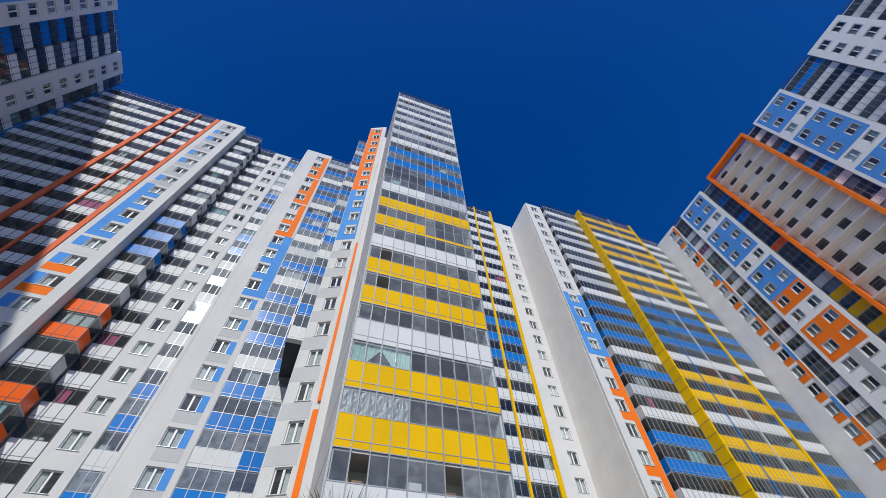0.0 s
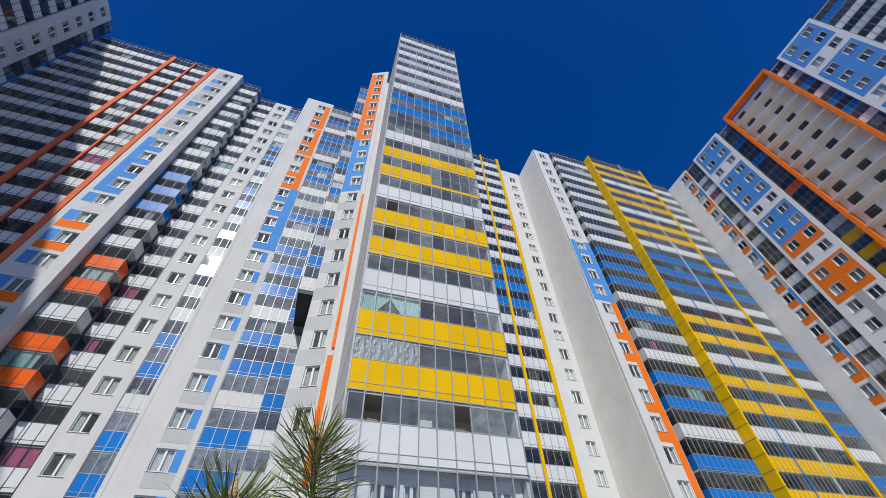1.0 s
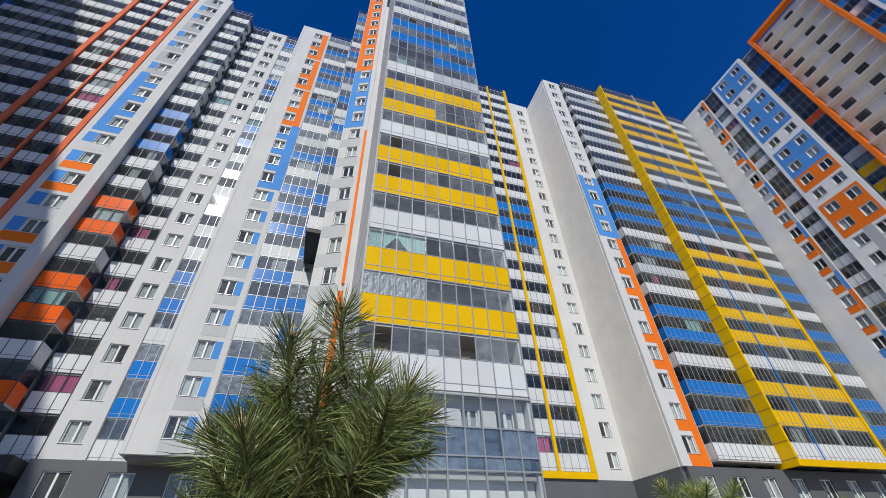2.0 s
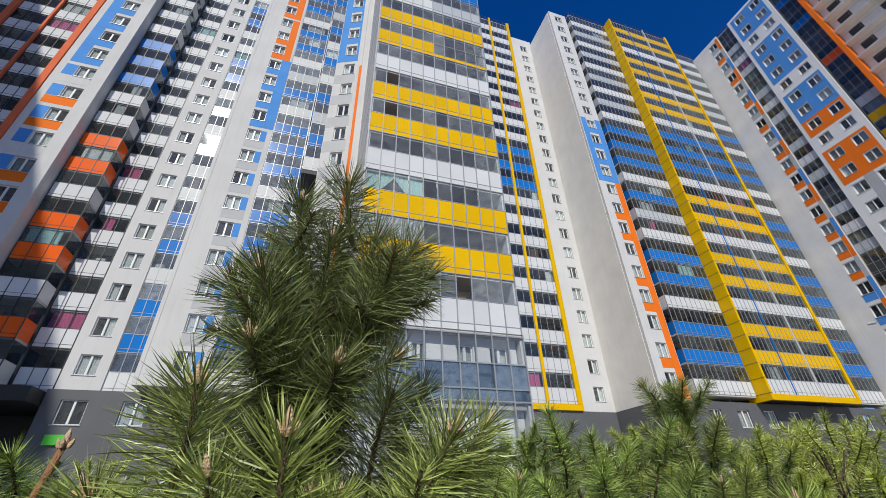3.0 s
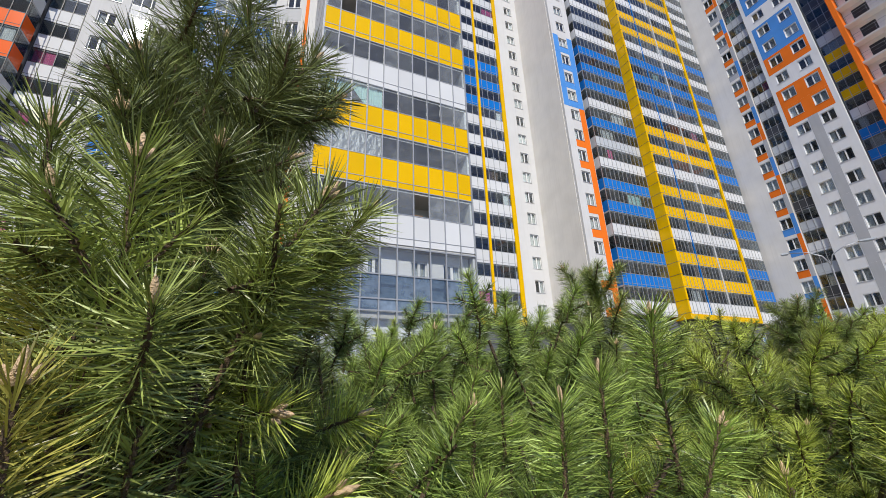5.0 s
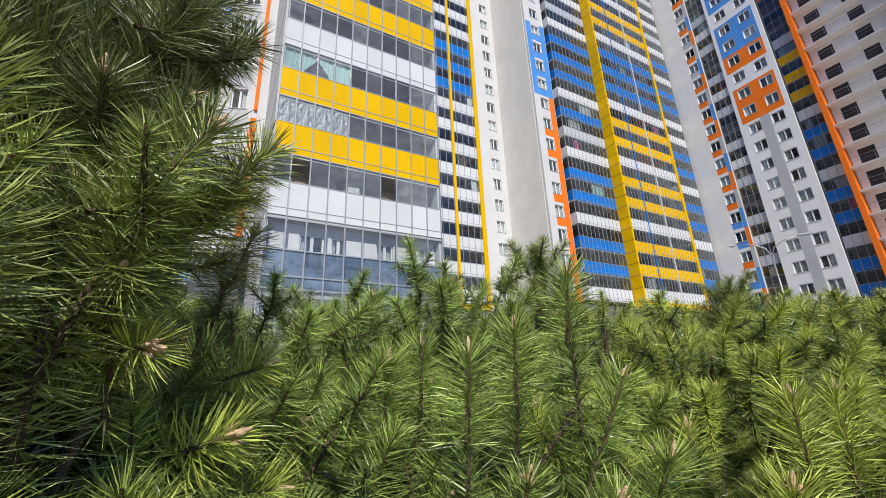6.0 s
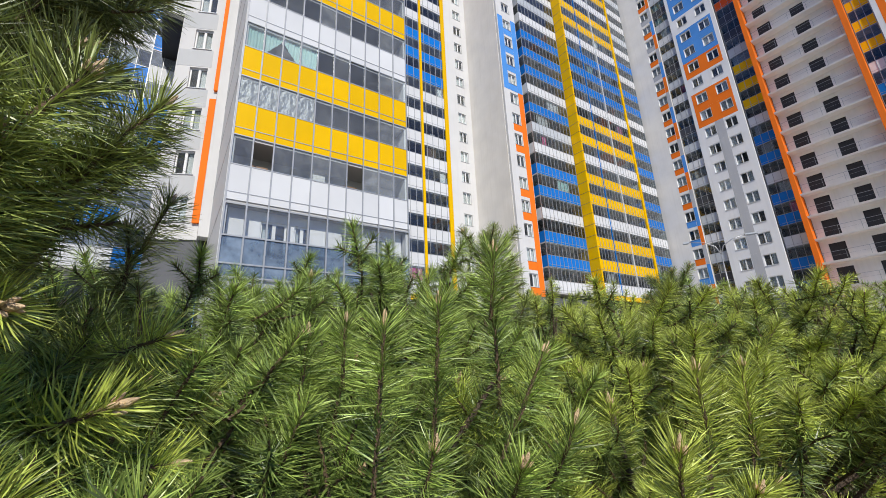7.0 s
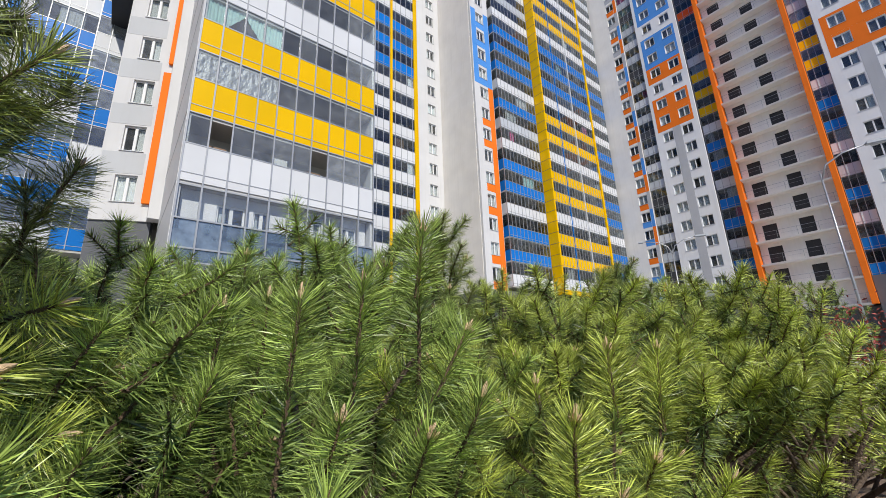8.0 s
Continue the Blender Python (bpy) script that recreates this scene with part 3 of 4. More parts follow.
# ---- far left block, its face in shade ----
shade = thing("apartment_building", -41.0, -40.0, 90, "tall block with white window strips and blue panels, in shade", "building", "apartment buildings")


def LA(y):
    return y + 40.0


glazed_stack(shade, LA(29.95), LA(31.58), 0.15, ["W", "D", "D"], depth=1.2, cell=0.78, par=1.3, frame=M_DARKFRAME, n=23)
window_column(shade, LA(26.6), LA(29.9), 0, [(LA(28.5), 1.4)], m=M_WHITE, n=23, top=73.2)
glazed_stack(shade, LA(23.6), LA(26.55), 0.3, ["W"], depth=1.2, cell=0.74, par=1.3, frame=M_DARKFRAME, n=23)
glazed_stack(shade, LA(20.6), LA(23.55), 0.45, ["B", "B", "W"], depth=1.2, cell=0.74, par=1.3, frame=M_DARKFRAME, n=23)


def a_accent(i):
    cm = (M_BLUE, M_BLUE, M_ORANGE, M_WHITE)[(i // 2) % 4]
    return [(LA(16.9), LA(18.2), 0.0, ST - 0.01, cm)]


window_column(shade, LA(14.4), LA(20.55), 0, [(LA(16.1), 1.4), (LA(19.2), 1.4)], m=M_WHITE, n=23, top=73.2, accent=a_accent)
glazed_stack(shade, LA(8.5), LA(14.35), 0.3, ["D", "B", "W"], depth=1.2, cell=0.85, par=1.3, frame=M_DARKFRAME, n=23)
window_column(shade, LA(2.5), LA(8.45), 0, [(LA(4.2), 1.4), (LA(7.0), 1.4)], m=M_WHITE, n=23, top=73.2)
solid(shade, "wall", [(0, LA(2.45), 0, 0.4, Z0, 73.0)], M_WHITE)
solid(shade, "base_wall", [(0, LA(31.4), 0, 0.4, 0, Z0 - 0.01)], M_BASE)
solid(shade, "body", [(0, LA(31.4), 4.4, 14, 0, 72.2)], M_ROOM)
solid(shade, "roof_slab", [(0, LA(31.4), 1.8, 14, 72.4, 72.6)], M_ROOF)
solid(shade, "end_wall", [(0, 0.3, 0.41, 14, 0, 73.0)], M_WHITE)

# ---- right back building ----
GX, GY = 17.0, 29.4
right = thing("apartment_building", GX, GY, 0, "white block with yellow and blue loggias and a blank flank", "building", "apartment buildings")


def LG(x):
    return x - GX


glazed_stack(right, LG(17.0), LG(24.6), 4.2, ["W"] * 9 + ["B"] * 3 + ["W"] * 10, depth=1.3, cell=0.74, par=1.35, posts=((LG(21.0), 0.3, M_PY, 0.1), (LG(24.35), 0.5, M_PY, 0.12)), zb=8.5)
solid(right, "yellow_sill", [(LG(17.0), LG(24.6), 4.08, 4.3, 7.9, 8.42)], M_PY)


def f_accent(i):
    c = M_BLUE if (i % 3 != 2 or i > 7) else M_WHITE
    if i >= 14:
        c = (M_ORANGE, M_WHITE)[i % 2]
    return [(LG(25.0), LG(25.9), 0.2 if i < 8 else 0, 2.0 if i < 8 else ST - 0.01, c)] if i < 19 else []


window_column(right, LG(24.62), LG(30.1), 6.4, [(LG(28.45), 1.2)], m=M_WHITE, top=71.5, accent=f_accent)
solid(right, "blank_wall", [(LG(29.95), LG(30.35), 0.33, 6.39, Z0, 70.5)], M_BEIGE, "blank white rendered flank wall")
solid(right, "base_wall", [(LG(29.97), LG(30.35), 0.33, 6.39, 0, Z0 - 0.01), (LG(24.6), LG(30.0), 6.4, 6.7, 0, Z0 - 0.01), (LG(17), LG(24.6), 4.3, 4.6, 0, 7.9)], M_BASE)


def g_accent(i):
    if i < 9:
        return [(LG(32.3), LG(33.1), 0, ST - 0.01, M_ORANGE)] + ([(LG(31.0), LG(32.29), 0.0, 0.93, M_ORANGE)] if i % 3 != 2 else [])
    if i < 13:
        return [(LG(30.1), LG(30.9), 0, ST - 0.01, M_BLUE), (LG(32.3), LG(33.1), 0, ST - 0.01, M_BLUE), (LG(30.92), LG(32.28), 0, 0.93, M_BLUE)]
    return []


window_column(right, LG(30.0), LG(33.15), 0, [(LG(31.6), 1.25)], m=M_WHITE, top=70.5, accent=g_accent)
GB = ["W", "B", "B", "W", "B", "B", "W", "G", "B", "W", "B", "B", "B", "W", "G", "W", "G", "W", "G", "W", "G", "W"]
glazed_stack(right, LG(33.6), LG(40.75), -0.4, GB, depth=1.6, cell=0.64, par=1.25, zb=8.9)
solid(right, "rear_wall", [(LG(33.17), LG(33.62), 0.9, 1.2, Z0, 70.0)], M_WHITE)
GYL = ["W", "Y", "Y", "W", "Y", "Y", "W", "Y", "Y", "W", "B", "B", "B", "W", "Y", "Y", "W", "Y", "Y", "W", "Y", "Y"]
glazed_stack(right, LG(41.1), LG(53.0), -1.6, GYL, depth=1.4, cell=0.6, par=1.3, zb=8.9,
             posts=((LG(44.4), 0.12, M_PB, 0.05), (LG(48.0), 0.09, M_PW, 0.09), (LG(52.9), 0.4, M_PY, 0.12)))
solid(right, "yellow_fin", [(LG(40.82), LG(41.08), -1.75, 0.6, 8.3, 70.9)], M_PY, "tall yellow metal fin")
for i in range(44):
    part("fin_joint", cached("fj", lambda: boxes("fin_joint", [(LG(40.80), LG(41.1), -1.77, 0.62, 0, 0.04)], M_BROWN)), right, (0, 0, 8.9 + i * 1.4))
solid(right, "yellow_sill", [(LG(41.1), LG(53.1), -1.7, -1.4, 8.3, 8.84)], M_PY)
GR = ["W", "B", "B", "W", "B", "B", "W", "B", "B", "W", "W", "B", "B", "W", "B", "W", "G", "W", "W", "G", "W", "W"]
glazed_stack(right, LG(53.15), LG(60.6), 0.0, GR, depth=1.4, cell=0.65, par=1.25, zb=8.9)
base_block(right, LG(30.4), LG(60.6), 0.0)
solid(right, "body", [(LG(30.4), LG(60.9), 4.6, 14, 0, 69.6), (LG(17.0), LG(30.4), 9.8, 14, 0, 70)], M_ROOM)
solid(right, "roof_slab", [(LG(30.4), LG(60.9), 1.8, 14, 69.8, 70.0)], M_ROOF)

# ---- block along the right side of the court ----
HX, HY = 61.0, 31.0
side = thing("apartment_building", HX, HY, -90, "white block with open terraces in an orange frame", "building", "apartment buildings")


def LH(y):
    return HY - y


def h_accent0(i):
    c = (M_BLUE, M_BLUE, M_ORANGE)[i % 3] if i < 6 else (M_ORANGE if i < 12 else (M_ORANGE, M_GREY)[i % 2])
    return [(LH(26.4), LH(25.1), 0.05, 0.93, c), (LH(25.05), LH(24.6), 0.0, ST - 0.01, (M_ORANGE, M_BLUE, M_GREY)[i % 3])]


window_column(side, LH(31.0), LH(24.55), 0, [(LH(25.75), 1.3)], m=M_BEIGE, top=70.4, accent=h_accent0)
glazed_stack(side, LH(24.5), LH(22.3), 0.2, ["G", "D", "G", "W"], depth=1.3, cell=0.73, par=1.25, frame=M_ALU)


def h_block(y0, y1, blue0, blue1, orange0, orange1):
    w = y0 - y1

    def acc(i):
        cm = M_BLUE if blue0 <= i < blue1 else (M_ORANGE if orange0 <= i < orange1 else None)
        if i % 4 == 3 or cm is None:
            return [(LH(y0 - w * 0.42), LH(y0 - w * 0.6), 0.0, ST - 0.01, M_GREY)] if cm is None and i < 9 else []
        return [(LH(y0 - 0.45), LH(y1 + 0.5), 0.0, 0.93, cm), (LH(y0 - w * 0.29 - 0.75), LH(y0 - w * 0.74 + 0.75), 0.935, ST - 0.01, cm), (LH(y0 - 0.45), LH(y0 - w * 0.29 + 0.75), 0.935, ST - 0.01, cm),
                (LH(y0 - w * 0.74 - 0.75), LH(y1 + 0.5), 0.935, ST - 0.01, cm), (LH(y0 - w * 0.29 + 0.745), LH(y0 - w * 0.29 - 0.745), 2.46, ST - 0.01, cm), (LH(y0 - w * 0.74 + 0.745), LH(y0 - w * 0.74 - 0.745), 2.46, ST - 0.01, cm)]
    window_column(side, LH(y0), LH(y1), 0, [(LH(y0 - w * 0.29), 1.4), (LH(y0 - w * 0.74), 1.4)], m=M_PALE, top=70.4, accent=acc)


h_block(22.25, 16.3, 13, 22, 9, 13)
REC = ["B", "B", "W", "B", "B", "W", "B", "B", "W", "Y", "Y", "Y", "G", "D", "D", "O", "D", "D", "B", "D", "B", "D"]
glazed_stack(side, LH(16.25), LH(13.75), 0.6, REC, depth=1.4, cell=0.8, par=1.3, frame=M_ALU)
# terraces
for i in range(-1, NF):
    z = Z0 + i * ST
    v = [(0, 0.06, z - 0.16), (8.2, 0.06, z - 0.16), (8.2, 0.0, z + 0.05), (0, 0.0, z + 0.05), (0, 1.4, z - 0.16), (8.2, 1.4, z - 0.16), (8.2, 1.4, z + 0.05), (0, 1.4, z + 0.05)]
    if i == -1:
        tr_me = mesh_of("terrace_slab", [(x, yy, zz - z) for x, yy, zz in v], [(0, 1, 2, 3), (4, 7, 6, 5), (0, 4, 5, 1), (3, 2, 6, 7), (0, 3, 7, 4), (1, 5, 6, 2)], [M_BEIGE])
        rl = [(0, 8.2, 0.05, 0.075, 1.05, 1.08), (0, 8.2, 0.05, 0.06, 0.6, 0.612)] + [(0.3 + 1.9 * k, 0.325 + 1.9 * k, 0.05, 0.075, 0.05, 1.05) for k in range(5)]
        rl_me = boxes("terrace_railing", rl, M_ALU)
        tw_bs = [(a, b, 1.15, 1.35, c, d) for a, b, c, d in ((0, 0.75, 0.05, 2.64), (2.2, 4.3, 0.05, 2.64), (5.65, 8.2, 0.05, 2.64), (0.75, 2.2, 2.2, 2.64), (4.3, 5.65, 2.15, 2.64))]
        tw_me = boxes("terrace_wall", tw_bs, M_BEIGE)
        # black sheet in each door opening, painted for the dark inside
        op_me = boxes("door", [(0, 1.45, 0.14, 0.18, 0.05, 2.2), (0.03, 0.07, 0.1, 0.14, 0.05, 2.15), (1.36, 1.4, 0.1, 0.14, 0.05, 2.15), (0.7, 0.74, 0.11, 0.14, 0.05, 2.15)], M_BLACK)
    t = part("terrace", tr_me, side, (LH(13.2), -0.55, z))
    part("railing", rl_me, t)
    part("terrace_wall", tw_me, t)
    part("door", op_me, t, (0.75, 1.16, 0))
    part("door", op_me, t, (4.25, 1.16, 0))
solid(side, "orange_frame", [(LH(13.72), LH(13.22), -0.62, 0.5, 5.4, 70.6), (LH(5.0), LH(4.5), -0.62, 0.5, 5.4, 70.6), (LH(13.2), LH(5.02), -0.62, 0.5, 70.0, 70.6)], M_ORANGE, "orange frame round the terraces")
glazed_stack(side, LH(4.45), LH(2.6), 0.4, ["B", "B", "W", "B", "G", "W", "B", "B", "W", "Y", "Y", "Y", "G", "W", "D", "W"], depth=1.3, cell=0.62, par=1.25)
h_block(2.55, -3.65, 13, 22, 9, 13)
glazed_stack(side, LH(-3.7), LH(-9.15), 0.3, ["W", "G", "W", "B", "G", "W"], depth=1.3, cell=0.78, par=1.25)
h_block(-9.2, -15.0, 13, 17, 9, 13)
glazed_stack(side, LH(-15.05), LH(-21.0), 0.3, ["W", "G", "O", "W"], depth=1.3, cell=0.8, par=1.25)
h_block(-21.05, -27.0, 13, 17, 9, 13)
solid(side, "base_wall", [(0, LH(13.75), 0, 0.35, 0, Z0 - 0.01), (LH(4.45), LH(-27.0), 0, 0.35, 0, Z0 - 0.01), (LH(13.75), LH(4.45), 1.3, 1.6, 0, 5.3)], M_BASE)
solid(side, "body", [(0, LH(-27.0), 4.4, 14, 0, 69.8)], M_ROOM)
solid(side, "roof_slab", [(0, LH(-27.0), 1.9, 14, 69.9, 70.1)], M_ROOF)


# ---- street lamps ----
def tube(name, pts, r0, r1, m, seg=8):
    v, f = [], []
    n = len(pts)
    for i, p in enumerate(pts):
        p = Vector(p)
        d = (Vector(pts[min(i + 1, n - 1)]) - Vector(pts[max(i - 1, 0)])).normalized()
        a = d.orthogonal().normalized() if i == 0 else (a - d * a.dot(d)).normalized()
        b = d.cross(a)
        r = r0 + (r1 - r0) * i / (n - 1)
        for k in range(seg):
            w = 2 * math.pi * k / seg
            v.append(p + (a * math.cos(w) + b * math.sin(w)) * r)
        if i:
            for k in range(seg):
                f.append(((i - 1) * seg + k, (i - 1) * seg + (k + 1) % seg, i * seg + (k + 1) % seg, i * seg + k))
    f.append(tuple(range(seg))[::-1])
    f.append(tuple((n - 1) * seg + k for k in range(seg)))
    return mesh_of(name, v, f, [m], smooth=True)


def street_lamp(x, y, h, arms, rz):
    e = thing("street_lamp", x, y, rz, "slender galvanised street lamp with curved arms", "street lamp", "street lamps")
    part("pole", tube("pole", [(0, 0, 0), (0, 0, h * 0.5), (0, 0, h)], 0.065, 0.035, M_STEEL), e)
    for s in arms:
        pts = [(0, 0, h - 0.3), (s * 0.25, 0, h + 0.35), (s * 0.9, 0, h + 0.75), (s * 1.9, 0, h + 0.95)]
        part("arm", tube("arm", pts, 0.04, 0.03, M_STEEL), e)
        part("lamp_head", boxes("lamp_head", [(s * 1.8 - 0.1, s * 1.8 + 0.6 * s + 0.1, -0.14, 0.14, h + 0.88, h + 0.98), (s * 1.9 - 0.05, s * 1.9 + 0.4 * s + 0.05, -0.1, 0.1, h + 0.84, h + 0.88)], M_PG), e)
    return e


street_lamp(34.0, 12.7, 9.0, (-1, 1), -60)
street_lamp(24.0, 2.2, 8.6, (1,), -70)


# ---- young pines ----
def needle_mat(name="pine_needles", col=(0.325, 0.43, 0.095)):
    m = mat(name, col, 0.4, var=0.3, scale=14, rnd=0.65, island=True, spec=0.65)
    nt = m.node_tree
    n, l = nt.nodes, nt.links
    b = n["Principled BSDF"]
    src = b.inputs["Base Color"].links[0].from_socket
    tr = n.new("ShaderNodeBsdfTranslucent")
    l.new(src, tr.inputs[0])
    mx = n.new("ShaderNodeMixShader")
    mx.inputs[0].default_value = 0.06
    l.new(b.outputs[0], mx.inputs[1])
    l.new(tr.outputs[0], mx.inputs[2])
    l.new(mx.outputs[0], n["Material Output"].inputs[0])
    return m


M_NEEDLE = needle_mat()
M_NEEDLE_DARK = needle_mat("dark_pine_needles", (0.19, 0.225, 0.07))
M_NEEDLE_OLIVE = needle_mat("olive_pine_needles", (0.29, 0.345, 0.085))
M_NEEDLE_PALE = needle_mat("pale_pine_needles", (0.47, 0.54, 0.10))
# older needles, darkened further so their colour holds the shade between shoots
M_NEEDLE_OLD_SHADE = needle_mat("shaded_old_pine_needles", (0.165, 0.23, 0.055))
M_NEEDLE_YELLOW = needle_mat("yellowed_pine_needles", (0.47, 0.44, 0.10))
M_TWIG = mat("pine_twig_bark", (0.12, 0.078, 0.045), 0.9, var=0.35, scale=60, bump=0.8, bscale=300)
M_BUD = mat("resinous_bud", (0.70, 0.50, 0.30), 0.6, var=0.25, scale=120, bump=0.6, bscale=500)
M_TRUNK = mat("pine_trunk_bark", (0.12, 0.085, 0.06), 0.95, var=0.4, scale=30, bump=1.0, bscale=120)


def shoot_mesh(seed, length, pairs, nl, flare=1.0, width=0.00062, fine=True):
    """A twig whose tip lies at the origin, pointing up z, clad with paired, slightly curved needles."""
    r = random.Random(seed)
    v, f, idx = [], [], []
    bend = Vector((r.uniform(-1, 1), r.uniform(-1, 1), 0)) * 0.2 * length

    def axis(s):
        return Vector((0, 0, -s * length)) + bend * (s * s)
    seg, rings = 5, 4
    for i in range(rings + 1):
        s = i / rings
        rad = 0.0024 + 0.0016 * s
        c = axis(s)
        for k in range(seg):
            w = 2 * math.pi * k / seg
            v.append((c.x + rad * math.cos(w), c.y + rad * math.sin(w), c.z))
        if i:
            for k in range(seg):
                a, b = (i - 1) * seg + k, (i - 1) * seg + (k + 1) % seg
                f += [(a, a + seg, b + seg), (a, b + seg, b)]
                idx += [1, 1]
    for j in range(pairs):
        s = 0.04 + 0.96 * ((j + r.random()) / pairs) ** 1.1
        c = axis(s)
        w = j * 2.39996 + r.uniform(-0.5, 0.5)
        for twin in (-1, 1):
            w2 = w + twin * r.uniform(0.03, 0.2)
            side = Vector((math.cos(w2), math.sin(w2), 0))
            ang = radians((30 + 30 * min(1, s * 3.2) + 20 * s) * flare + r.uniform(-14, 14))
            d = (side * math.sin(ang) + Vector((0, 0, 1)) * math.cos(ang)).normalized()
            ln = nl * r.uniform(0.78, 1.1) * (0.72 + 0.28 * min(1, s * 4)) * (1 - 0.12 * s)
            across = d.cross(Vector((r.uniform(-1, 1), r.uniform(-1, 1), r.uniform(-1, 1)))).normalized()
            # a gentle bow, mostly back towards the twig's tip
            bow = (Vector((0, 0, 1)) - d * d.z) * r.uniform(-0.1, 0.22) * ln + d.cross(side) * r.uniform(-0.08, 0.08) * ln
            p0 = c + side * 0.002
            p1 = p0 + d * ln * 0.68 + bow * 0.42
            p2 = p0 + d * ln + bow
            hw = across * width
            k = len(v)
            if fine:
                v += [tuple(p0 - hw * 0.8), tuple(p0 + hw * 0.8), tuple(p1 + hw), tuple(p1 - hw), tuple(p2)]
                f += [(k, k + 1, k + 2), (k, k + 2, k + 3), (k + 3, k + 2, k + 4)]
                idx += [0, 0, 0]
            else:
                v += [tuple(p0 - hw), tuple(p0 + hw), tuple(p2)]
                f.append((k, k + 1, k + 2))
                idx.append(0)
    return mesh_of("shoot", v, f, [M_NEEDLE, M_TWIG], idx)


def bud_mesh(seed, n):
    r = random.Random(seed)
    v, f = [], []
    for b in range(n):
        w = 2 * math.pi * b / max(1, n - 1)
        base = Vector((0, 0, -0.004)) if b == 0 else Vector((math.cos(w) * 0.0045, math.sin(w) * 0.0045, -0.005))
        d = Vector((0, 0, 1)) if b == 0 else Vector((math.cos(w) * 0.35, math.sin(w) * 0.35, 1)).normalized()
        ln, rad = (0.021, 0.0042) if b == 0 else (0.012, 0.003)
        a = d.orthogonal().normalized()
        c = d.cross(a)
        k0 = len(v)
        prof = ((0, 0.7), (0.25, 1.0), (0.6, 0.8), (0.88, 0.4), (1.0, 0.08))
        for s, q in prof:
            for k in range(6):
                t = 2 * math.pi * k / 6 + s
                v.append(tuple(base + d * ln * s + (a * math.cos(t) + c * math.sin(t)) * rad * q))
        for i in range(len(prof) - 1):
            for k in range(6):
                f.append((k0 + i * 6 + k, k0 + i * 6 + (k + 1) % 6, k0 + (i + 1) * 6 + (k + 1) % 6, k0 + (i + 1) * 6 + k))
    return mesh_of("bud", v, f, [M_BUD], smooth=True)


KINDS = ((1, 0.135, 165, 0.056, 1.0), (2, 0.115, 150, 0.052, 1.08), (3, 0.15, 172, 0.058, 0.95), (4, 0.10, 138, 0.053, 1.1), (5, 0.125, 155, 0.050, 1.04))
LONG = [shoot_mesh(s, ln, int(ct * 1.4), nl * 1.2, fl * 1.05) for s, ln, ct, nl, fl in KINDS]
SHOOTS = [shoot_mesh(s + 30, ln * 1.12, int(ct * 1.5), nl * 1.05, fl * 0.98) for s, ln, ct, nl, fl in KINDS]
MIDS = [shoot_mesh(s + 50, ln * 1.1, int(ct * 1.2), nl * 1.02, fl, 0.00105, False) for s, ln, ct, nl, fl in KINDS]
SPARSE = [shoot_mesh(11, 0.13, 105, 0.050, 1.1, 0.0011, False), shoot_mesh(12, 0.15, 112, 0.052, 1.12, 0.0011, False), shoot_mesh(13, 0.11, 96, 0.048, 1.2, 0.0011, False)]
THIN = [shoot_mesh(15, 0.14, 62, 0.052, 1.1, 0.0017, False), shoot_mesh(16, 0.12, 58, 0.050, 1.2, 0.0017, False)]
FAR = [shoot_mesh(21, 0.17, 66, 0.058, 1.05, 0.0025, False), shoot_mesh(22, 0.20, 70, 0.062, 1.1, 0.0025, False)]


def recoloured(meshes, m):
    out = []
    for me in meshes:
        c = me.copy()
        c.materials[0] = m
        out.append(c)
    return out


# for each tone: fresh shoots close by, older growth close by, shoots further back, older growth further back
# in three tones the older growth has the crown's inner shade in its colour
TONES = {"": (M_NEEDLE, M_NEEDLE_OLD_SHADE), "pale": (M_NEEDLE_PALE, M_NEEDLE_OLD_SHADE), "deep": (M_NEEDLE_OLIVE, M_NEEDLE_OLD_SHADE), "dark": (M_NEEDLE_DARK, M_NEEDLE_DARK), "olive": (M_NEEDLE_OLIVE, M_NEEDLE_OLIVE), "yellow": (M_NEEDLE_YELLOW, M_NEEDLE_YELLOW)}
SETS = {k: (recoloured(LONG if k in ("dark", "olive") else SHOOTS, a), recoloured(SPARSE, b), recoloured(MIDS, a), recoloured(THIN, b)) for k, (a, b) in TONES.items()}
BUDS = [bud_mesh(1, 5), bud_mesh(2, 4), bud_mesh(3, 1)]
prng = random.Random(23)


def aim(tip, d, roll, scale=1.0):
    q = Vector(d).normalized().to_track_quat("Z", "Y").to_matrix().to_4x4()
    return Matrix.Translation(tip) @ q @ Matrix.Rotation(roll, 4, "Z") @ Matrix.Scale(scale, 4)


def clear_of_lens(p, away=0.22):
    for a, b in zip(RAIL, RAIL[1:]):
        ab = b - a
        t = max(0, min(1, (p - a).dot(ab) / max(1e-9, ab.length_squared)))
        if (p - (a + ab * t)).length < away:
            return False
    return True


# the footpath's line beside the pines, kept free of twigs
RAIL = [Vector(p) for p in ((0.0, 0.0, 1.6), (0.04, -0.17, 1.4), (0.05, -0.1, 1.25), (0.13, -0.1, 1.14), (0.33, -0.18, 1.04))]


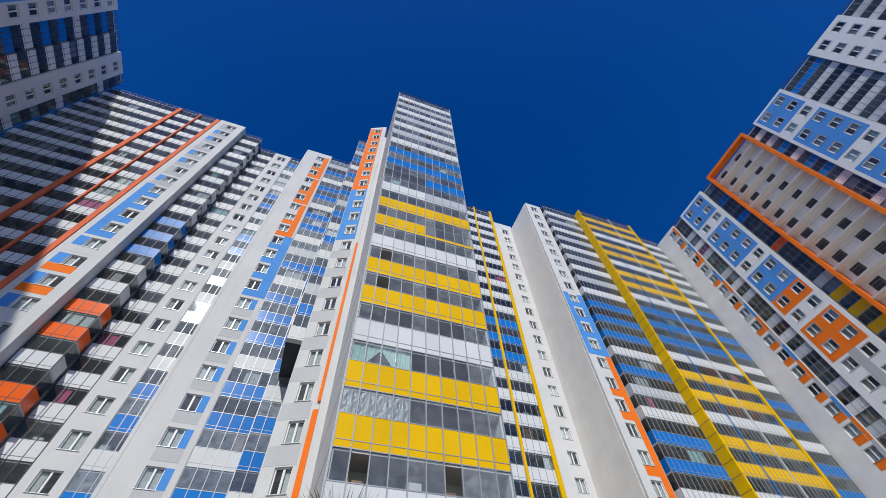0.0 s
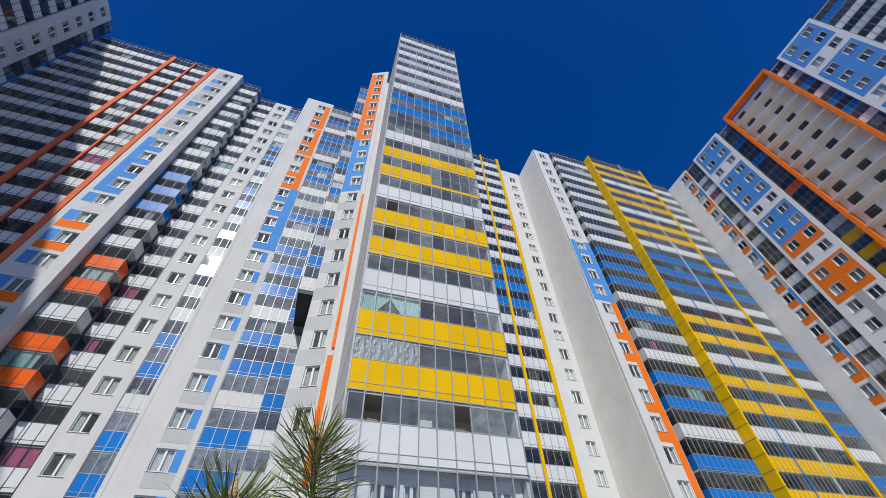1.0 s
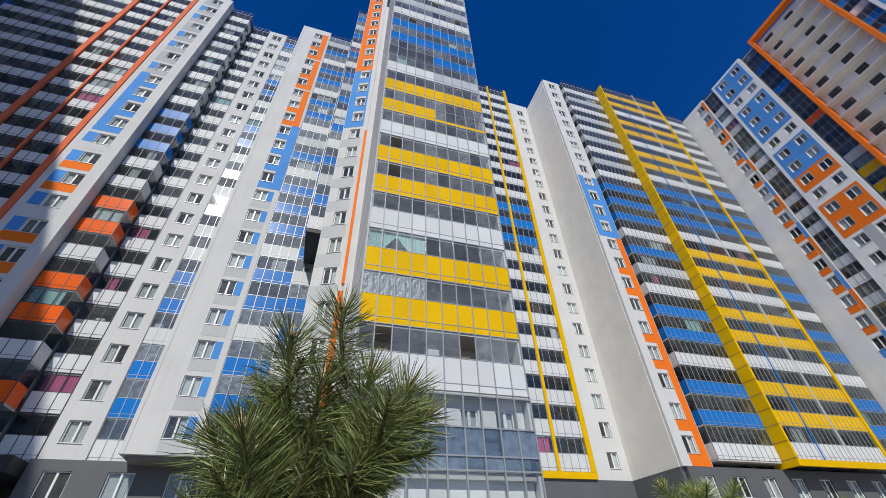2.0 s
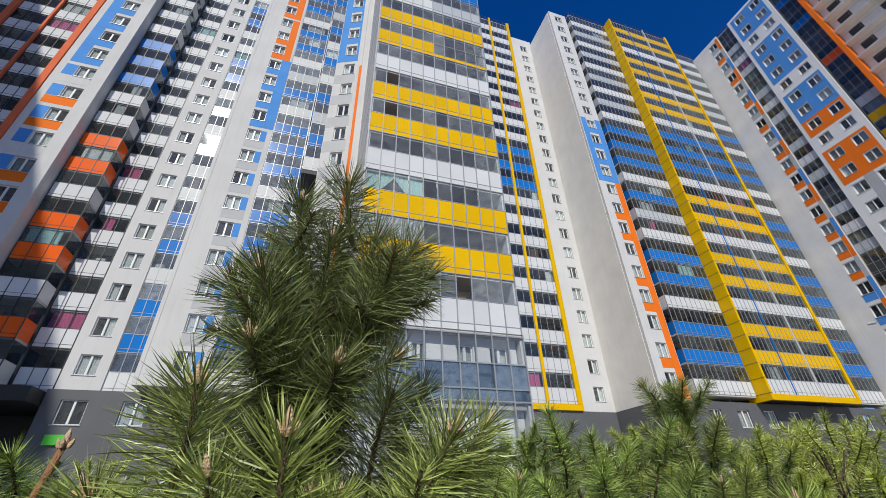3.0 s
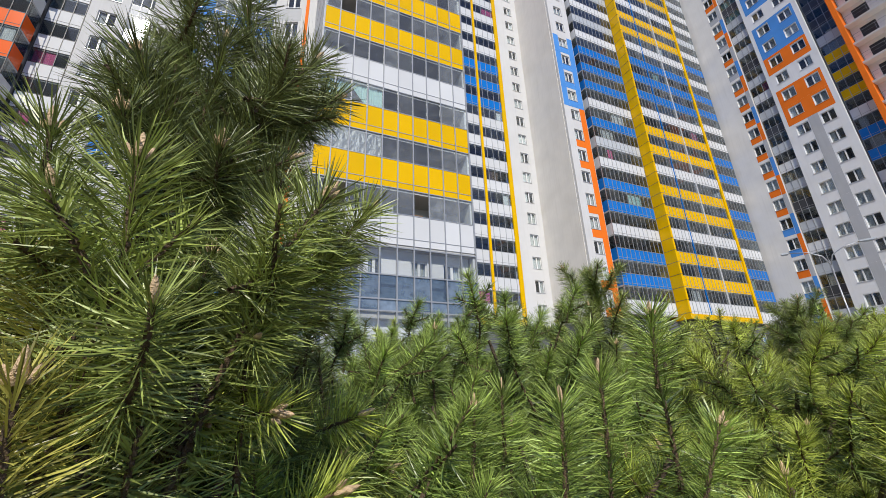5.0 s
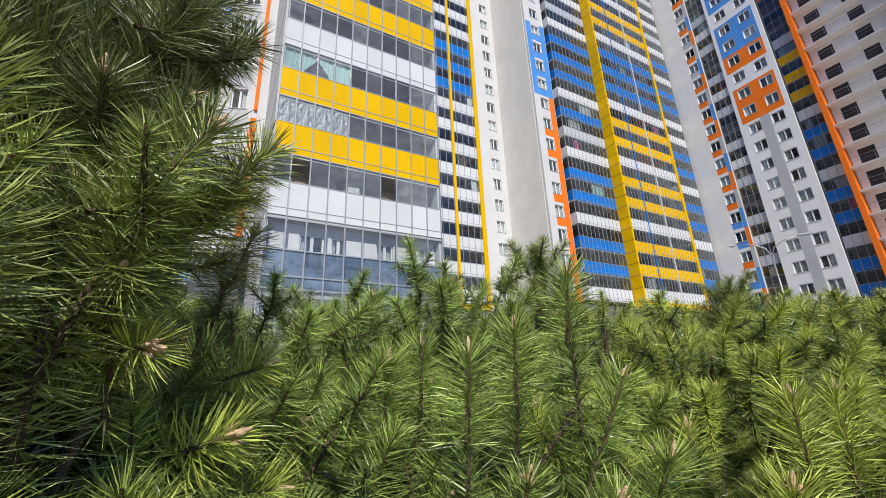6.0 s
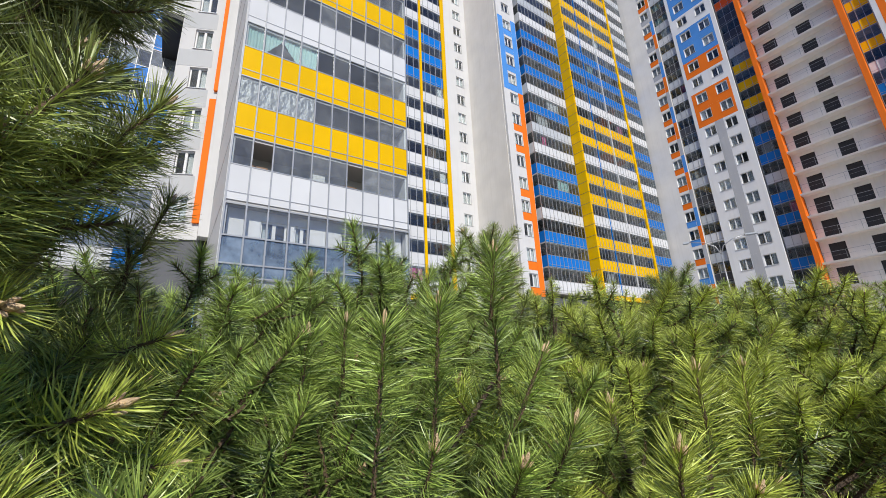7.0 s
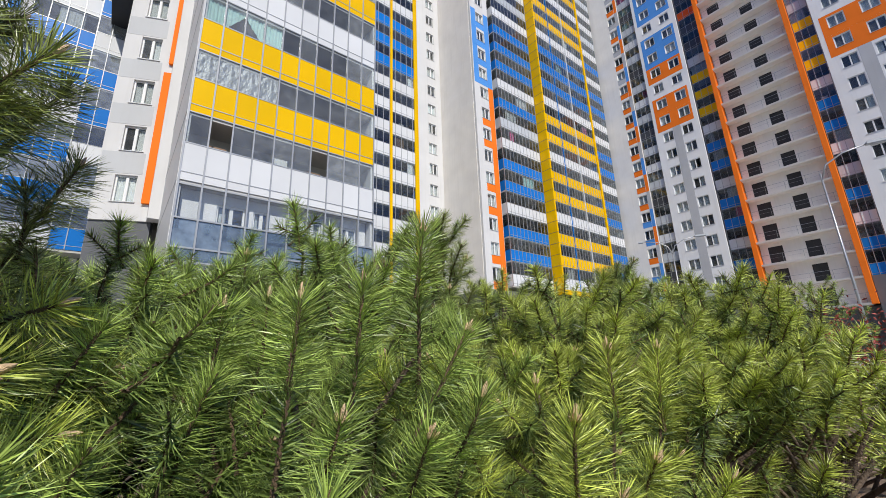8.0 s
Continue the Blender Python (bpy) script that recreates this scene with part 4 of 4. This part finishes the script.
def limbs(tubes):
    """Trunk and limbs as one wooden frame."""
    v, f = [], []
    for pts, r0, r1 in tubes:
        k0, n, seg = len(v), len(pts), 6
        a = None
        for i, p in enumerate(pts):
            q = (pts[min(i + 1, n - 1)] - pts[max(i - 1, 0)]).normalized()
            a = q.orthogonal().normalized() if a is None else (a - q * a.dot(q)).normalized()
            b = q.cross(a)
            r = r0 + (r1 - r0) * i / (n - 1)
            for k in range(seg):
                w = 2 * math.pi * k / seg
                v.append(tuple(p + (a * math.cos(w) + b * math.sin(w)) * r))
            if i:
                for k in range(seg):
                    f.append((k0 + (i - 1) * seg + k, k0 + (i - 1) * seg + (k + 1) % seg, k0 + i * seg + (k + 1) % seg, k0 + i * seg + k))
    return mesh_of("trunk", v, f, [M_TRUNK], smooth=True)


def crown(placed, m):
    """Many shoots joined into one crown."""
    vs, fs, cols, n0 = [], [], [], 0
    for me, at in placed:
        nv, nf = len(me.vertices), len(me.polygons)
        co = np.empty(nv * 3)
        me.vertices.foreach_get("co", co)
        tri = np.empty(nf * 3, dtype=np.int32)
        me.loops.foreach_get("vertex_index", tri)
        ix = np.empty(nf, dtype=np.int32)
        me.polygons.foreach_get("material_index", ix)
        a = np.array(at)
        vs.append(co.reshape(-1, 3) @ a[:3, :3].T + a[:3, 3])
        fs.append(tri.reshape(-1, 3) + n0)
        cols.append(ix)
        n0 += nv
    return mesh_of("crown", np.concatenate(vs), np.concatenate(fs), [m, M_TWIG], np.concatenate(cols))


def pine(x, y, h, label, tips=(), whorls=5, spread=0.42, level=0, bare=0.12, keep=None, tone="", twigs=3):
    """A young pine: trunk, whorls of up-curving branches, needle-clad shoots with buds at their tips. level: 0 near, 1 behind, 2 far."""
    e = thing("young_pine", x, y, 0, label, "pine tree", "young pines")
    g = gz(x, y) - 0.02
    e.matrix_basis = pose(x, y, g)
    base = Vector((x, y, g))
    h -= g
    top = Vector((0, 0, h))
    lean = Vector((prng.uniform(-0.05, 0.05), prng.uniform(-0.05, 0.05), 0))
    wood = [([Vector((0, 0, -0.05))] + [Vector((0, 0, h * s)) + lean * math.sin(s * 3.1) for s in (0.25, 0.5, 0.75, 0.95)], 0.008 + h * 0.008, 0.004)]
    mesh_set = (SETS[tone][0], SETS[tone][2], FAR)[level]
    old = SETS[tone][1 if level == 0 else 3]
    todo = [(top, Vector((lean.x, lean.y, 1)), 1.05)]
    for tip, d, sc in tips:
        todo.append((Vector(tip) - base, Vector(d), sc))
    given = len(todo)
    for wv in range(whorls):
        s = 1 - (wv + 0.9) / (whorls + 0.6)
        zb = h * (bare + (1 - bare) * s)
        reach = spread * (1 - s) ** 0.75 + 0.07
        nb = 5 if wv else 4
        ph = prng.uniform(0, 6.28)
        for k in range(nb):
            w = ph + 2 * math.pi * k / nb + prng.uniform(-0.35, 0.35)
            rr = reach * prng.uniform(0.75, 1.15)
            out = Vector((math.cos(w), math.sin(w), 0))
            tip = Vector((0, 0, zb)) + out * rr + Vector((0, 0, 0.10 + rr * prng.uniform(0.25, 0.7)))
            todo.append((tip, out * prng.uniform(0.4, 0.9) + Vector((0, 0, 1)), prng.uniform(0.85, 1.1)))
            if rr > 0.2:
                for q in range((3, 2, 1)[level]):
                    w2 = w + prng.choice((-1, 1)) * prng.uniform(0.25, 0.7)
                    o2 = Vector((math.cos(w2), math.sin(w2), 0))
                    t2 = Vector((0, 0, zb)) + o2 * rr * prng.uniform(0.45, 0.95) + Vector((0, 0, 0.05 + rr * prng.uniform(0.1, 0.6)))
                    todo.append((t2, o2 * prng.uniform(0.4, 1.1) + Vector((0, 0, 1)), prng.uniform(0.75, 1.05)))
    inner = []
    for j, (tip, d, sc) in enumerate(todo):
        if j >= given and not (clear_of_lens(base + tip) and clear_of_lens(base + tip - Vector(d).normalized() * 0.12)):
            continue
        if j >= given and keep and not keep(base + tip):
            continue
        d = Vector(d).normalized()
        me = mesh_set[prng.randrange(len(mesh_set))]
        m = aim(tip, d, prng.uniform(0, 6.28), sc)
        if level == 2:
            inner.append((me, m))
        else:
            sh = new("shoot", me)
            sh.parent = e
            sh.matrix_basis = m
            if level == 0 and (prng.random() < 0.6 or j < given):
                part("bud", BUDS[prng.randrange(3)], sh)
        # last year's growth below the shoot, with side twigs round its node
        node = tip - d * 0.105 * sc
        foot = tip - d * 0.2 * sc
        if level < 2:
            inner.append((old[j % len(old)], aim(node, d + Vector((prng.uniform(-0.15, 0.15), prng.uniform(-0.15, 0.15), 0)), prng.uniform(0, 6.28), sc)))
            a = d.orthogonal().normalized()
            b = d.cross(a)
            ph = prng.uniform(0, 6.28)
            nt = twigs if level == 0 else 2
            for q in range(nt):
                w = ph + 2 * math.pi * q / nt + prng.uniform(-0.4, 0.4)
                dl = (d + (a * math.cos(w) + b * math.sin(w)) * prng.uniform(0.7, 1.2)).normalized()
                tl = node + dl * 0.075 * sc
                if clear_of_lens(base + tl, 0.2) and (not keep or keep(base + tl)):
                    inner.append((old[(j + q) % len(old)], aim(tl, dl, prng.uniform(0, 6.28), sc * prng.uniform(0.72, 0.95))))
        if foot.xy.length > 0.03:
            root = Vector((0, 0, max(0.08, foot.z - 0.1 - foot.xy.length * 0.6)))
            mid = root.lerp(foot, 0.55) + Vector((0, 0, -0.03))
            wood.append(([root, mid, foot], 0.008, 0.0045))
            if level == 0 and foot.xy.length > 0.1 and clear_of_lens(base + mid, 0.2):
                inner.append((old[j % len(old)], aim(foot.lerp(mid, 0.05), foot - mid, prng.uniform(0, 6.28), 1.0)))
    part("trunk", limbs(wood), e)
    if inner:
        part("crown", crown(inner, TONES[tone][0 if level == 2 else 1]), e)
    return e


UP = (0.05, 0.0, 1.0)
OUT = (0.84, -0.5, 0.35)
TOWARDS = (0.0, -0.55, 0.85)
# the tallest one, close to the path
pine(0.05, 0.52, 1.58, "tall young pine with dark needles and pale orange buds", tips=(
    ((0.06, 0.44, 1.765), (0.02, -0.05, 1), 1.0), ((-0.008, 0.41, 1.69), (-0.03, -0.05, 1), 1.0), ((0.168, 0.39, 1.62), (0.5, 0.0, 1), 1.0), ((-0.04, 0.39, 1.555), (-0.35, -0.1, 1), 1.0),
    ((0.115, 0.43, 1.655), (0.2, 0.0, 1), 1.0), ((0.045, 0.41, 1.63), (0.05, 0.0, 1), 0.95), ((0.108, 0.40, 1.52), (0.45, -0.35, 0.7), 1.0), ((-0.085, 0.46, 1.56), (-0.7, 0.0, 1), 1.0),
    ((0.21, 0.44, 1.60), (0.8, 0.0, 0.8), 1.05), ((-0.05, 0.45, 1.57), (-0.3, 0.0, 1), 1.0), ((0.07, 0.36, 1.43), (0.1, -0.7, 0.8), 1.0), ((0.15, 0.40, 1.45), (0.8, -0.2, 0.6), 1.0),
    ((0.0, 0.40, 1.43), (-0.4, -0.6, 0.7), 1.0), ((0.09, 0.50, 1.62), (0.2, 0.1, 1), 0.95), ((0.19, 0.47, 1.62), (0.6, 0.1, 1), 0.95), ((0.25, 0.62, 1.36), (0.35, 0.0, 1), 0.9), ((0.20, 0.60, 1.30), (-0.3, 0.0, 1), 0.85)),
    whorls=5, spread=0.28, keep=lambda p: p.x > -0.16 and (1.40 < p.z < 1.64 or (p.z < 1.08 and p.y > 0.5)), tone="dark", twigs=2)
pine(0.06, 0.42, 1.30, "dark green pine with drooping sunlit needle fans", tips=(
    ((0.029, 0.253, 1.338), (-0.02, -0.1, 1), 1.1), ((0.14, 0.29, 1.265), (0.1, -0.45, 0.9), 1.0), ((-0.06, 0.32, 1.39), (-0.15, -0.1, 1), 1.05),
    ((0.185, 0.287, 1.347), (0.5, -0.1, 1), 1.05), ((-0.13, 0.36, 1.30), (-0.5, -0.1, 0.9), 1.0), ((0.083, 0.335, 1.29), (0.1, -0.1, 1), 0.8), ((0.24, 0.33, 1.36), (0.6, -0.1, 0.8), 0.9),
    ((0.133, 0.30, 1.20), (0.2, -0.8, 0.1), 0.8)),
    whorls=4, spread=0.30, keep=lambda p: p.z < 1.33 and (p.y > 0.5 or p.z > 1.2), tone="olive", twigs=2)
pine(0.13, 0.46, 0.96, "low pine with yellow green drooping needle fans", tips=(
    ((0.275, 0.49, 1.128), OUT, 1.15), ((0.24, 0.42, 1.05), (0.84, -0.5, 0.3), 1.25), ((0.101, 0.335, 1.135), (0.25, -0.85, -0.05), 1.05), ((0.16, 0.335, 1.135), (0.65, -0.65, -0.05), 1.05),
    ((0.137, 0.40, 1.138), (0.5, -0.7, 0.15), 1.0), ((0.30, 0.47, 0.98), (0.85, -0.5, 0.1), 1.1), ((0.19, 0.33, 0.98), (0.6, -0.7, 0.2), 1.05), ((0.07, 0.31, 1.02), (0.1, -0.9, 0.2), 1.05),
    ((0.34, 0.56, 1.05), OUT, 1.0), ((0.26, 0.36, 0.93), (0.7, -0.5, 0.4), 1.0)), whorls=1, spread=0.2, tone="pale", twigs=2)
pine(-0.10, 0.40, 1.06, "yellowed young pine with drooping fans", tips=(
    ((0.006, 0.233, 1.164), (0.0, -0.15, 1), 1.05), ((0.05, 0.30, 1.163), (0.8, -0.35, 0.45), 1.0), ((-0.026, 0.295, 1.253), (-0.3, -0.2, 0.9), 1.0),
    ((-0.07, 0.25, 1.08), (-0.4, -0.5, 0.8), 1.0), ((0.02, 0.24, 1.02), (0.2, -0.7, 0.6), 1.0), ((-0.14, 0.28, 1.16), (-0.6, -0.3, 0.8), 1.0), ((-0.10, 0.22, 0.98), (-0.2, -0.7, 0.7), 1.0)),
    whorls=2, spread=0.22, tone="yellow", keep=lambda p: p.z < 1.05, twigs=2)
pine(0.55, 0.55, 1.10, "low bushy pine with bright green needles", tips=(
    ((0.633, 0.410, 1.18), UP, 1.1), ((0.449, 0.491, 1.134), UP, 1.1), ((0.724, 0.369, 1.27), (0.1, 0, 1), 1.1), ((0.520, 0.374, 1.139), UP, 1.1), ((0.519, 0.52, 1.16), UP, 1.0),
    ((0.555, 0.309, 0.985), (0.0, -0.4, 1), 1.0), ((0.716, 0.231, 1.003), (0.1, -0.4, 1), 1.0), ((0.655, 0.264, 0.959), TOWARDS, 1.0), ((0.517, 0.43, 0.948), TOWARDS, 1.0),
    ((0.689, 0.439, 1.054), (0, -0.2, 1), 1.0), ((0.471, 0.529, 0.926), TOWARDS, 1.0), ((0.797, 0.344, 1.098), (0.5, -0.1, 0.8), 1.1), ((0.451, 0.708, 0.981), (0, -0.3, 1), 1.0),
    ((0.566, 0.912, 1.328), UP, 1.0)), whorls=5, spread=0.42, keep=lambda p: p.x > 0.40 and p.z < 0.70 + 0.75 * (p.y - 0.1))
pine(1.05, 0.42, 1.0, "low bushy pine with upright fresh shoots", tips=(
    ((0.979, 0.202, 1.061), UP, 1.0), ((0.779, 0.139, 0.975), (0, -0.2, 1), 1.0), ((1.231, 0.234, 1.062), (0.3, 0, 1), 1.0), ((1.46, 0.248, 0.915), (0.4, -0.3, 1), 1.0),
    ((1.439, 0.262, 0.984), (0.4, 0, 1), 1.0), ((1.036, 0.173, 0.885), TOWARDS, 1.0), ((0.90, 0.16, 0.86), TOWARDS, 1.0), ((1.18, 0.12, 0.84), (0.2, -0.5, 0.9), 1.0)),
    whorls=5, spread=0.45, keep=lambda p: p.z < 0.72 + 0.75 * p.y, tone="pale")
pine(1.345, 1.10, 1.62, "slim young pine with an upright leader", level=0, whorls=6, spread=0.17, tone="deep", twigs=1)
pine(2.70, 1.08, 1.55, "young pine with a dense rounded top", level=0, whorls=7, spread=0.26, tone="deep", twigs=2)
pine(2.25, 0.48, 1.26, "bushy young pine among its neighbours", level=1, whorls=5, spread=0.48, tone="pale")
bare_pine = pine(-0.42, 0.46, 1.04, "yellowed young pine with a bare brown leader", level=0, whorls=3, spread=0.32, tone="yellow", keep=lambda p: p.x < -0.16)
leader = part("leader", tube("leader", [(0.165, 0.045, 0.3), (0.18, 0.05, 0.62), (0.185, 0.055, 0.80), (0.195, 0.06, 0.875)], 0.0045, 0.0038, mat("dry_twig", (0.30, 0.15, 0.06), 0.8, var=0.3, scale=60, bump=0.6, bscale=300)), bare_pine, label="bare reddish brown leader")
part("bud", BUDS[0], leader, (0.195, 0.06, 0.875))
SPOTS = [(0.86, 0.96, 1.40), (0.3, 0.98, 1.25), (-0.6, 0.75, 0.98), (-0.35, 1.1, 1.28), (-0.95, 0.75, 1.2), (0.62, 1.45, 1.40), (1.45, 0.62, 1.2), (1.95, 1.35, 1.42),
         (-0.38, 0.25, 0.78), (1.62, 0.45, 1.02), (0.2, 0.62, 1.02), (0.25, 0.2, 0.76), (-0.75, 0.1, 1.0), (-1.3, 1.5, 1.45), (1.2, 2.0, 1.55), (2.1, 2.2, 1.6), (0.0, 1.9, 1.45),
         (1.95, 0.15, 0.94), (2.5, 0.3, 0.98), (3.3, 0.6, 1.42), (3.1, 1.8, 1.65), (3.9, 1.2, 1.6), (-1.6, 0.5, 1.3), (4.3, 2.3, 1.75), (4.9, 0.9, 1.65), (-2.2, 1.3, 1.45)]
for k, (x, y, h) in enumerate(SPOTS):
    pine(x, y, h, "bushy young pine in a dense planting", whorls=5, spread=0.46, level=1 if k < 16 else 2, tone="pale" if x > 1.3 else "")
frng = random.Random(5)
for k in range(34):
    x = frng.uniform(2.8, 10) if k < 24 else frng.uniform(-5, 2)
    y = frng.uniform(0.8, 6.0) if k < 24 else frng.uniform(2.4, 6)
    d = math.hypot(x, y)
    pine(x, y, 1.12 + 0.11 * d + frng.uniform(-0.1, 0.12), "young pine at the far edge of the planting", whorls=7, spread=0.55, level=2, tone="pale" if k % 3 == 0 else "")


# ---- bark litter on the bed, and a reddish shrub ----
def litter():
    q = random.Random(3)
    v, f = [], []
    for k in range(900):
        x, y = q.uniform(0.9, 5.5), q.uniform(-0.9, 1.0)
        z = gz(x, y) + 0.05 * noise.noise((x * 2.1, y * 2.1, 0)) + q.uniform(0.0, 0.025)
        m = aim(Vector((x, y, z)), (q.uniform(-0.5, 0.5), q.uniform(-0.5, 0.5), 1), q.uniform(0, 6.28))
        a, b, t = q.uniform(0.015, 0.05), q.uniform(0.008, 0.025), q.uniform(0.002, 0.007)
        k0 = len(v)
        ring = [(a * math.cos(w) * q.uniform(0.75, 1.1), b * math.sin(w) * q.uniform(0.75, 1.1)) for w in (0.2, 1.3, 2.2, 3.3, 4.4, 5.4)]
        for s in (-t, t):
            v += [tuple(m @ Vector((px, py, s + px * px * 6))) for px, py in ring]
        f.append(tuple(k0 + i for i in range(6))[::-1])
        f.append(tuple(k0 + 6 + i for i in range(6)))
        f += [(k0 + i, k0 + (i + 1) % 6, k0 + 6 + (i + 1) % 6, k0 + 6 + i) for i in range(6)]
    return mesh_of("bark_litter", v, f, [mat("dry_bark", (0.34, 0.23, 0.17), 0.9, var=0.3, scale=30, rnd=0.45, island=True, bump=0.6, bscale=200)])


tagged(new("bark_litter", litter()), "brown bark chips and dry needles on the soil", "bark litter", kind="stuff")


def red_shrub(x, y, h):
    e = thing("shrub", x, y, 0, "reddish leaved shrub beyond the pines", "shrub")
    g = gz(x, y)
    e.matrix_basis = pose(x, y, g)
    q = random.Random(9)
    stems, v, f = [], [], []
    for k in range(9):
        w = q.uniform(0, 6.28)
        tip = Vector((math.cos(w) * q.uniform(0.1, 0.4), math.sin(w) * q.uniform(0.1, 0.4), h * q.uniform(0.7, 1.0)))
        stems.append(([Vector((0, 0, 0)), tip * 0.5 + Vector((0, 0, 0.08)), tip], 0.008, 0.003))
        for j in range(150):
            p = tip * q.uniform(0.3, 1.05) + Vector((q.gauss(0, 0.07), q.gauss(0, 0.07), q.gauss(0, 0.07)))
            m = aim(p, (q.uniform(-1, 1), q.uniform(-1, 1), q.uniform(-0.2, 1)), q.uniform(0, 6.28), q.uniform(0.012, 0.024))
            k0 = len(v)
            v += [tuple(m @ Vector(c)) for c in ((0, -1, 0), (0.5, 0, 0.15), (0, 1, 0), (-0.5, 0, 0.15))]
            f.append((k0, k0 + 1, k0 + 2, k0 + 3))
    part("branch", limbs(stems), e)
    part("leaves", mesh_of("leaves", v, f, [mat("red_leaves", (0.30, 0.055, 0.04), 0.55, var=0.2, scale=20, rnd=0.4, island=True)]), e)


red_shrub(5.4, 0.3, 0.95)
